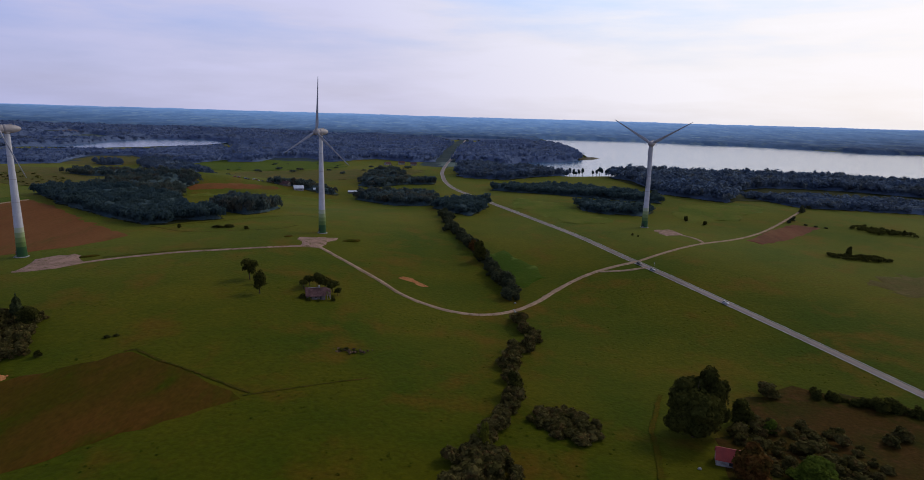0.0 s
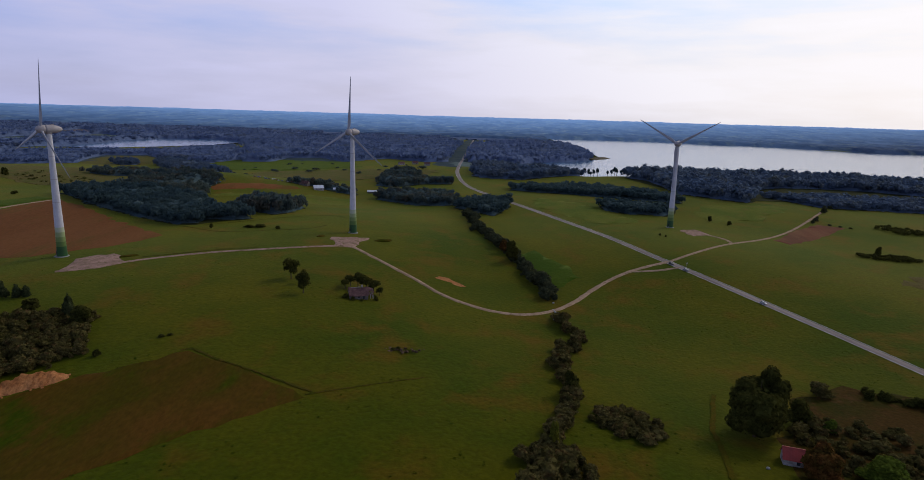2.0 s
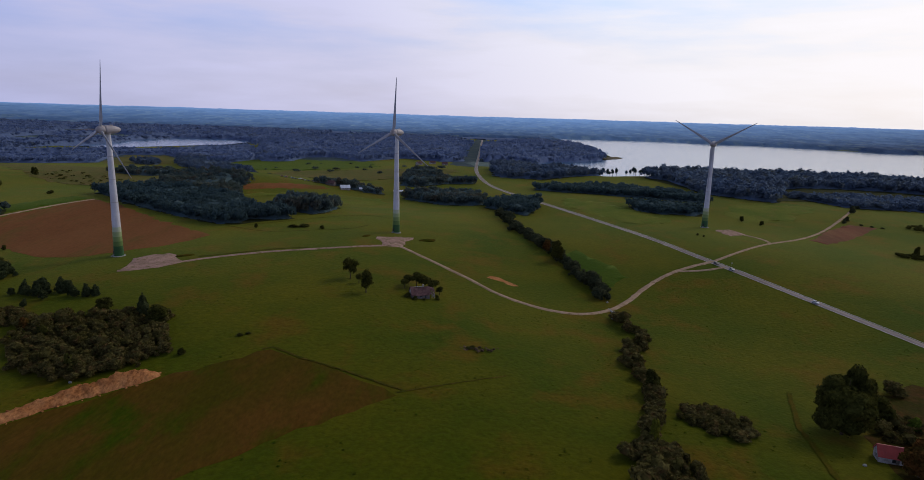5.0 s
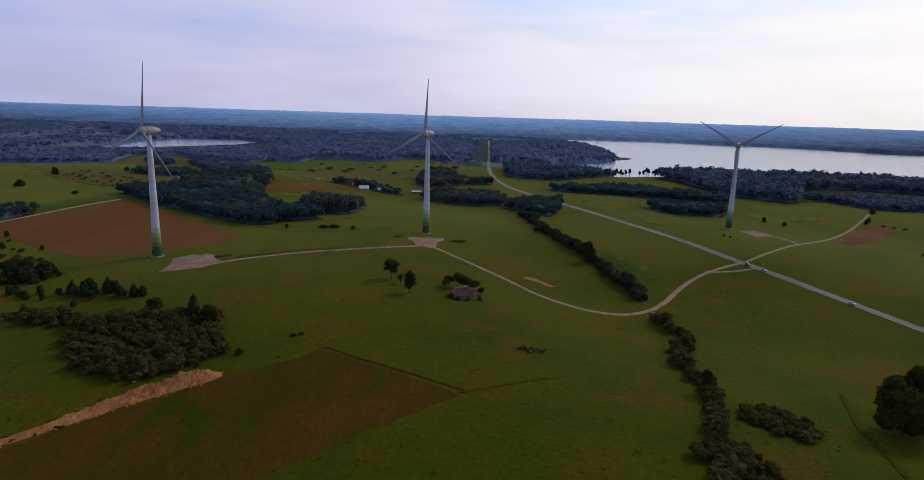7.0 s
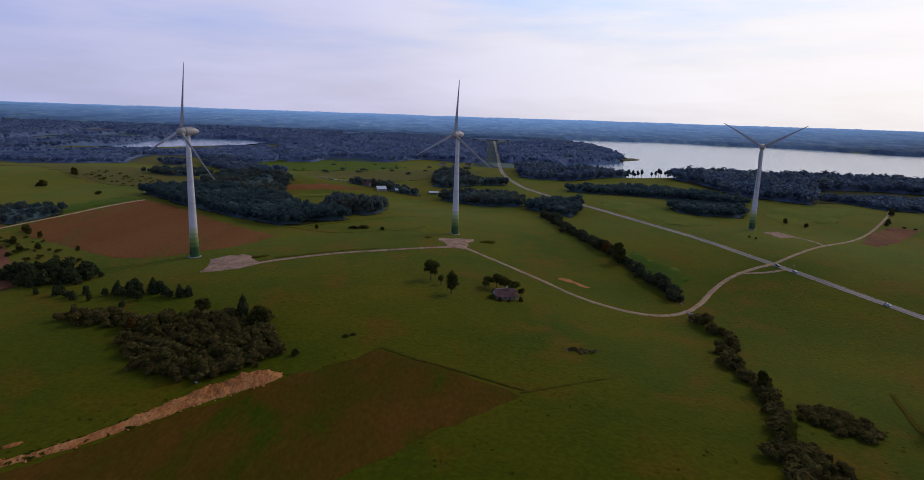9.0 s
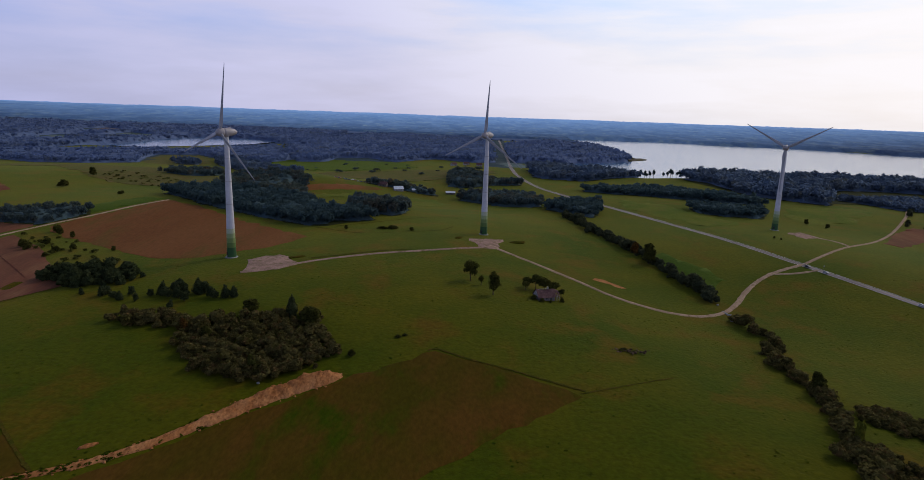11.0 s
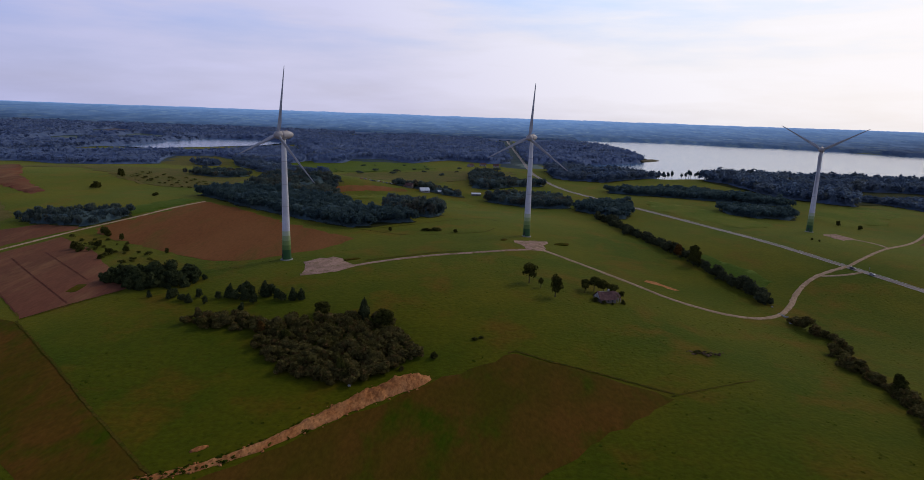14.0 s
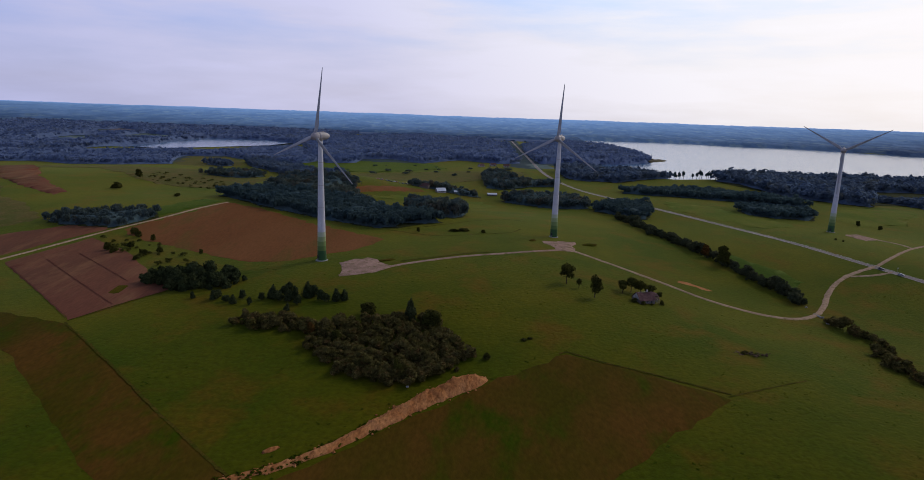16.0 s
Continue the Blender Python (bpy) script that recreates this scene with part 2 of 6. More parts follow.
# distance haze is put into these four leaf colours: lighter, bluer the farther off
M_PINE = material("dark pine needles with haze tint", (0.050, 0.084, 0.094), (0.068, 0.104, 0.104), big=30, fine=3.0, bump=0, per_island=0.12, fine_mix=0.18, leafy=0.6)
M_WOOD = material("mixed dark woodland leaves with haze tint", (0.068, 0.102, 0.110), (0.096, 0.120, 0.100), big=45, fine=5.0, bump=0, per_island=0.15, c=(0.128, 0.106, 0.072), fine_mix=0.2, leafy=0.6)
M_WOOD_LAKE = material("lakeside woodland leaves with haze blue", (0.088, 0.132, 0.212), (0.116, 0.154, 0.212), big=70, fine=7.0, bump=0, per_island=0.10, c=(0.124, 0.142, 0.142), fine_mix=0.16, leafy=0.6)
M_SPRUCE_FAR = material("far spruce canopy with haze blue", (0.112, 0.158, 0.285), (0.145, 0.192, 0.315), big=220, fine=40.0, bump=0, per_island=0.08, fine_mix=0.2, leafy=0.6, c=(0.150, 0.178, 0.225))
M_ROOF_OLD = material("weathered purple-brown slate", (0.150, 0.084, 0.078), (0.090, 0.050, 0.048), big=2, fine=0.4, bump=0.4, fine_mix=0.3)
M_PLASTER = material("chalky plaster", (0.42, 0.39, 0.37), (0.28, 0.25, 0.23), big=1.5, fine=0.4, bump=0.2, fine_mix=0.2)
M_LOG = material("grey weathered boards", (0.20, 0.17, 0.15), (0.14, 0.12, 0.10), big=1.2, fine=0.2, bump=0.4, fine_mix=0.2)
M_ROOF_RED = material("red sheet metal roof", (0.42, 0.06, 0.045), (0.34, 0.05, 0.04), big=2, fine=0.5, rough=0.55, bump=0.1, fine_mix=0.1)
M_ROOF_WHITE = material("bright metal roof", (0.72, 0.74, 0.78), (0.64, 0.66, 0.70), big=4, fine=0.6, rough=0.4, bump=0.05, fine_mix=0.05)
M_DARK = material("dark opening", (0.02, 0.02, 0.025), (0.03, 0.03, 0.035), big=1, fine=0.3, rough=0.3, bump=0, fine_mix=0.1)
M_TYRE = material("black rubber", (0.02, 0.02, 0.02), (0.03, 0.03, 0.03), big=1, fine=0.2, bump=0, fine_mix=0.1)
M_RIM = material("alloy", (0.5, 0.5, 0.52), (0.4, 0.4, 0.42), big=1, fine=0.2, rough=0.35, metal=0.8, bump=0, fine_mix=0.1)
M_STONE = material("field stones", (0.105, 0.070, 0.040), (0.055, 0.038, 0.022), big=1.5, fine=0.3, bump=0.5, per_island=0.3, per_object=0.3, fine_mix=0.2)
CAR_PAINT = [material("car paint " + w, c, c, big=2, fine=0.5, rough=0.3, bump=0, fine_mix=0.03)
             for w, c in (("dark", (0.03, 0.035, 0.045)), ("white", (0.7, 0.7, 0.7)), ("red", (0.3, 0.03, 0.03)), ("silver", (0.4, 0.41, 0.43)), ("blue", (0.04, 0.08, 0.22)))]


def water_material():
    m = bpy.data.materials.new("lake water")
    m.use_nodes = True
    nt = m.node_tree
    b = nt.nodes["Principled BSDF"]
    b.inputs["Base Color"].default_value = (0.06, 0.14, 0.26, 1)
    b.inputs["Roughness"].default_value = 0.12
    b.inputs["IOR"].default_value = 1.33
    b.inputs["Specular IOR Level"].default_value = 0.5
    geo, n, bp = nt.nodes.new("ShaderNodeNewGeometry"), nt.nodes.new("ShaderNodeTexNoise"), nt.nodes.new("ShaderNodeBump")
    n.inputs["Scale"].default_value, n.inputs["Detail"].default_value = 0.35, 4
    bp.inputs["Strength"].default_value, bp.inputs["Distance"].default_value = 0.5, 0.5
    nt.links.new(geo.outputs["Position"], n.inputs["Vector"])
    nt.links.new(n.outputs["Fac"], bp.inputs["Height"])
    nt.links.new(bp.outputs["Normal"], b.inputs["Normal"])
    return m


M_WATER = water_material()

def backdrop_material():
    """Plain far distance: wooded hills; haze is a blue glow growing towards the horizon."""
    m = material("far distance with haze glow", (0.012, 0.030, 0.085), (0.050, 0.082, 0.15), big=150, fine=38.0, bump=0, fine_mix=0.38, stretch=(0.0, 0.5), c=(0.11, 0.14, 0.14), spread=(0.42, 0.58))
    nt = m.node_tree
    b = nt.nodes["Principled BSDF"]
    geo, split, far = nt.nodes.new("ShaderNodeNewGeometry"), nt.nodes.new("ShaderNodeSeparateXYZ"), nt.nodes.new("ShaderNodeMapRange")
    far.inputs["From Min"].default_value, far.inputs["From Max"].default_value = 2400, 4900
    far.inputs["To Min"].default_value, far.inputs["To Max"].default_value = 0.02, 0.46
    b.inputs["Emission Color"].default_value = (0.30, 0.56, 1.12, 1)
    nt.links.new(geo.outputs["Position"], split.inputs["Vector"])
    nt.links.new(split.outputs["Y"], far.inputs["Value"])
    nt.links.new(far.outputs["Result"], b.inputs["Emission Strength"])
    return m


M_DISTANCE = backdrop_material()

# ---- relief ----
HILL_X = [-460, -345, -230, -115, 0, 115, 230, 345]
HILL_Y = [140, 250, 360, 470, 580, 690]
HILL_UP = [[0.5, -0.2, -5.4, -1.7, 1.4, -2.0, -1.7, -0.8],
           [-1.8, 0.3, -1.6, 2.6, -0.4, -5.2, -3.5, -2.7],
           [-3.7, 5.0, 3.1, 6.8, -7.3, -5.1, 1.3, -2.5],
           [2.1, 0.5, -2.0, 5.4, -2.7, 7.0, 3.5, -2.0],
           [6.4, 4.3, 4.4, 7.2, -4.7, 1.4, -5.2, -0.4],
           [-10.9, 5.3, -5.8, -5.5, -0.7, 6.3, 0.8, 6.4]]
KNOLLS = ((-316, 765, 19, 70), (-675, 742, 13, 150), (-560, 700, 8, 120), (250, 1150, 6, 120))
WATER_Z = -12.0
LAKE_EAST = [(417, 2787), (669, 2828), (907, 2799), (1121, 2657), (1345, 2588), (1492, 2411), (1558, 2263), (1771, 2254), (2147, 2107), (1900, 1500),
             (994, 962), (840, 1010), (726, 1160), (494, 1153), (299, 1102), (208, 1078), (160, 1150), (120, 1290), (155, 1372), (243, 1419), (323, 1501), (366, 1597), (381, 1741), (399, 2110)]
LAKE_WEST = [(-952, 1474), (-944, 1590), (-963, 1782), (-926, 1930), (-770, 1955), (-650, 1838), (-676, 1688), (-774, 1547), (-867, 1446)]


def smooth(a, b, v):
    t = np.clip((v - a) / (b - a), 0, 1)
    return t * t * (3 - 2 * t)


def inside_distance(x, y, poly):
    """Signed distance to a polygon, positive inside."""
    x, y = np.asarray(x, float), np.asarray(y, float)
    best, odd = np.full(x.shape, 1e9), np.zeros(x.shape, bool)
    for (ax, ay), (bx, by) in zip(poly, poly[1:] + poly[:1]):
        dx, dy = bx - ax, by - ay
        t = np.clip(((x - ax) * dx + (y - ay) * dy) / (dx * dx + dy * dy + 1e-9), 0, 1)
        best = np.minimum(best, np.hypot(x - ax - t * dx, y - ay - t * dy))
        cross = (ay > y) != (by > y)
        odd ^= cross & (x < ax + (y - ay) * dx / (dy if dy else 1e-9))
    return np.where(odd, best, -best)


def wobble(x, y, size, seed=0.0):
    """A cheap smooth variation between about -1 and 1."""
    x, y = np.asarray(x, float) / size, np.asarray(y, float) / size
    return (np.sin(x * 1.7 + y * 0.9 + seed) + np.sin(-x * 1.1 + y * 1.9 + 2.1 * seed + 1) + np.sin(x * 2.9 - y * 2.3 + seed * 3.3) * 0.6) / 2.2


def relief(x, y):
    x, y = np.asarray(x, float), np.asarray(y, float)
    z = np.full(x.shape, -9.0)
    for cy, ups in zip(HILL_Y, HILL_UP):
        for cx, up in zip(HILL_X, ups):
            z = z + up * np.exp(-((x - cx) ** 2 + (y - cy) ** 2) / (2 * 95.0 ** 2))
    for cx, cy, up, s in KNOLLS:
        z = z + up * np.exp(-((x - cx) ** 2 + (y - cy) ** 2) / (2 * s * s))
    far = np.hypot(x, y)
    z = z + smooth(2900, 4900, far) * 60 + smooth(2400, 3400, far) * (wobble(x, y, 420) * 1.2 + wobble(x * 0.3, y, 105, 2.0) * 1.0)
    for lake in (LAKE_EAST, LAKE_WEST):
        d = inside_distance(x, y, lake)
        z = z + smooth(-60, 12, d) * (-16.0 - z)
    return z


def ground_z(x, y):
    return float(relief(np.array([x]), np.array([y]))[0])


# ---- mesh helpers ----
def mesh_from(name, verts, faces, mat):
    """A mesh object from arrays: verts (n, 3), faces (m, 3 or 4)."""
    verts, faces = np.asarray(verts, np.float32), np.asarray(faces, np.int32)
    me = bpy.data.meshes.new(name)
    k = faces.shape[1]
    me.vertices.add(len(verts))
    me.vertices.foreach_set("co", verts.ravel())
    me.loops.add(faces.size)
    me.loops.foreach_set("vertex_index", faces.ravel())
    me.polygons.add(len(faces))
    me.polygons.foreach_set("loop_start", np.arange(0, faces.size, k, dtype=np.int32))
    me.update(calc_edges=True)
    me.validate()
    me.materials.append(mat)
    return me


def part(name, bm, mat, parent=None, label="", soft=False):
    me = bpy.data.meshes.new(name)
    bm.normal_update()
    bm.to_mesh(me)
    bm.free()
    me.materials.append(mat)
    if soft:
        me.polygons.foreach_set("use_smooth", [True] * len(me.polygons))
    ob = new(name, me)
    if parent is not None:
        ob.parent = parent
    if label:
        tagged(ob, label)
    return ob


def root(name, label, category, m, group="", kind=""):
    ob = new(name)
    ob.matrix_basis = m
    return tagged(ob, label, category, group, kind)


def box(bm, cx, cy, cz, sx, sy, sz, bevel=0.0):
    made = bmesh.ops.create_cube(bm, size=1, matrix=Matrix.Translation((cx, cy, cz)) @ Matrix.Diagonal((sx, sy, sz, 1)))
    if bevel:
        edges = list({e for v in made["verts"] for e in v.link_edges})
        bmesh.ops.bevel(bm, geom=edges, offset=bevel, segments=1, affect="EDGES")
    return bm


def lathe(bm, profile, turns=24, m=Matrix.Identity(4), caps=True):
    """Turn (radius, z) pairs round z."""
    rings = []
    for r, z in profile:
        rings.append([bm.verts.new(m @ Vector((r * math.cos(2 * math.pi * k / turns), r * math.sin(2 * math.pi * k / turns), z))) for k in range(turns)])
    for a, b in zip(rings, rings[1:]):
        for k in range(turns):
            bm.faces.new((a[k], a[(k + 1) % turns], b[(k + 1) % turns], b[k]))
    if caps:
        bm.faces.new(rings[0][::-1])
        bm.faces.new(rings[-1])
    return bm


def spline(points, step):
    """Catmull-Rom through the points, resampled about every step metres."""
    p = np.array(points, float)
    p = np.vstack([2 * p[0] - p[1], p, 2 * p[-1] - p[-2]])
    out = []
    for a, b, c, d in zip(p, p[1:], p[2:], p[3:]):
        n = max(2, int(np.hypot(*(c - b)) / step))
        for t in np.arange(n) / n:
            out.append(0.5 * (2 * b + (c - a) * t + (2 * a - 5 * b + 4 * c - d) * t * t + (3 * b - a - 3 * c + d) * t ** 3))
    out.append(p[-2])
    return np.array(out)


def ribbon(name, points, width, lift, mat, step=4.0, crown=0.0, side=0.0, ragged=0.0, seed=1, parent=None):
    """A strip that lies on the relief along a line; side shifts it across."""
    rng = np.random.default_rng(seed)
    line = spline(points, step)
    d = np.gradient(line, axis=0)
    d /= np.linalg.norm(d, axis=1)[:, None] + 1e-9
    n = np.stack([d[:, 1], -d[:, 0]], 1)
    offs = np.linspace(-0.5, 0.5, 5) * width
    verts, k = [], len(offs)
    edge = rng.normal(0, ragged, (len(line), 2)) if ragged else np.zeros((len(line), 2))
    for j, o in enumerate(offs):
        oo = np.full(len(line), o + side)
        if j == 0:
            oo += edge[:, 0]
        if j == k - 1:
            oo += edge[:, 1]
        xy = line + n * oo[:, None]
        z = relief(xy[:, 0], xy[:, 1]) + lift + crown * (1 - (2 * o / width) ** 2)
        if width > 2 and j in (0, k - 1):
            z -= lift + 0.15
        verts.append(np.column_stack([xy, z]))
    v = np.stack(verts, 1).reshape(-1, 3)
    i = np.arange(len(line) - 1)[:, None] * k + np.arange(k - 1)[None, :]
    f = np.stack([i, i + 1, i + k + 1, i + k], -1).reshape(-1, 4)[:, ::-1]
    ob = new(name, mesh_from(name, v, f, mat))
    ob.data.polygons.foreach_set("use_smooth", [True] * len(ob.data.polygons))
    ob.parent = parent
    return ob


def drape(name, poly, mat, lift=0.1, step=12.0, ragged=1.0, seed=1):
    """A field that lies on the relief, with an uneven outline."""
    rng = random.Random(seed)
    pts = []
    for a, b in zip(poly, poly[1:] + poly[:1]):
        n = max(1, int(math.dist(a, b) / 6))
        for k in range(n):
            t = k / n
            pts.append((a[0] + (b[0] - a[0]) * t + rng.gauss(0, ragged), a[1] + (b[1] - a[1]) * t + rng.gauss(0, ragged)))
    bm = bmesh.new()
    bm.faces.new([bm.verts.new((x, y, 0)) for x, y in pts])
    bmesh.ops.triangulate(bm, faces=bm.faces[:])
    xs, ys = [p[0] for p in pts], [p[1] for p in pts]
    for axis, lo, hi in ((0, min(xs), max(xs)), (1, min(ys), max(ys))):
        v = lo + step
        while v < hi:
            co, no = [0, 0, 0], [0, 0, 0]
            co[axis], no[axis] = v, 1
            bmesh.ops.bisect_plane(bm, geom=bm.verts[:] + bm.edges[:] + bm.faces[:], plane_co=co, plane_no=no)
            v += step
    co = np.array([v.co[:] for v in bm.verts])
    z = relief(co[:, 0], co[:, 1]) + lift
    for v, h in zip(bm.verts, z):
        v.co.z = h - (lift - 0.04 if v.is_boundary else 0)
    for f in bm.faces:
        f.normal_update()
        if f.normal.z < 0:
            f.normal_flip()
    return part(name, bm, mat, soft=True)


# ---- ground, water, fields, roads ----
def steps(edges):
    """Coordinates from (start, stop, spacing) runs."""
    out = [np.arange(a, b, s) for a, b, s in edges]
    return np.unique(np.concatenate(out).round(2))


def build_ground():
    xs = steps(((-5600, -1400, 140), (-1400, -600, 25), (-600, 480, 5), (480, 1400, 25), (1400, 5601, 140)))
    ys = steps(((-2500, -100, 200), (-100, 100, 25), (100, 720, 5), (720, 1240, 14), (1240, 2900, 35), (2900, 4930, 90)))
    X, Y = np.meshgrid(xs, ys)
    Z = relief(X, Y)
    nx = len(xs)
    i = np.arange(len(ys) - 1)[:, None] * nx + np.arange(nx - 1)[None, :]
    f = np.stack([i, i + 1, i + nx + 1, i + nx], -1).reshape(-1, 4)
    me = mesh_from("ground", np.stack([X, Y, Z], -1).reshape(-1, 3), f, M_GRASS)
    me.polygons.foreach_set("use_smooth", [True] * len(me.polygons))
    return tagged(new("ground", me), "rolling green and olive meadow grassland", "ground", kind="structure")


build_ground()


def flat_sheet(name, poly, z, mat, grow=0.0):
    cx, cy = sum(p[0] for p in poly) / len(poly), sum(p[1] for p in poly) / len(poly)
    bm = bmesh.new()
    vs = []
    for x, y in poly:
        d = math.hypot(x - cx, y - cy)
        vs.append(bm.verts.new((x + (x - cx) / d * grow, y + (y - cy) / d * grow, z)))
    f = bm.faces.new(vs)
    f.normal_update()
    if f.normal.z < 0:
        f.normal_flip()
    return part(name, bm, mat)


tagged(flat_sheet("water_east", LAKE_EAST, WATER_Z, M_WATER), "wide calm lake mirroring the pale sky", "lake", kind="structure")
tagged(flat_sheet("water_west", LAKE_WEST, WATER_Z, M_WATER), "narrow calm lake among dark woods", "lake", kind="structure")

ROAD = [(62, 2456), (12, 1536), (-10, 1146), (-10, 990), (1, 873), (22, 787), (52, 686), (82, 597), (105, 526), (128, 455), (140, 426), (158, 386), (174, 349), (188, 313), (199, 278), (208, 240), (214, 205), (228, 120), (250, -60)]
road = ribbon("road_shoulder", ROAD, 8.6, 0.10, M_SHOULDER, ragged=0.5, seed=3)
tagged(road, "grassy gravel shoulder along the asphalt road", "shoulder", kind="structure")
road = ribbon("road", ROAD, 6.4, 0.26, M_ASPHALT, crown=0.08)
tagged(road, "straight pale worn asphalt country road", "road", kind="structure")
for s in (-2.85, 0.0, 2.85):
    ribbon("painted_line", ROAD, 0.3, 0.31, M_LINE, side=s, parent=road)

TRACKS = (
    ("track_loop", "curving sandy gravel track across the meadow", 3.8, [(-95, 430), (-80, 412), (-60, 389), (-42, 368), (-27, 348), (-13, 336), (3, 328), (20, 327), (37, 336), (53, 352), (73, 379), (95, 403), (116, 418), (139, 430)]),
    ("track_east", "sandy gravel track leading towards the lakeside woods", 3.2, [(141, 431), (167, 452), (210, 488), (257, 524), (312, 576), (376, 646), (412, 691), (440, 730)]),
    ("track_pad_east", "short curved gravel track to the turbine pad", 3.6, [(214, 491), (216, 505), (213, 518), (205, 531)]),
    ("track_west", "pale gravel track joining two turbine pads", 3.2, [(-98, 424), (-106, 419), (-143, 397), (-179, 380), (-204, 366), (-217, 357), (-230, 345), (-246, 338)]),
    ("track_spur", "faint grassy gravel spur beside the crossroads", 2.4, [(108, 411), (124, 412), (143, 417)]),
    ("track_fields", "straight pale farm track between the ploughed fields", 3.0, [(-487, 332), (-470, 379), (-461, 401), (-450, 428), (-436, 458), (-418, 496), (-406, 534), (-393, 572)]),
)
for n, (name, label, width, pts) in enumerate(TRACKS):
    tagged(ribbon(name, pts, width, 0.42, M_TRACK if n != 3 else M_GRAVEL, step=3.0, ragged=0.25, seed=n, crown=0.03), label, "track", kind="structure")

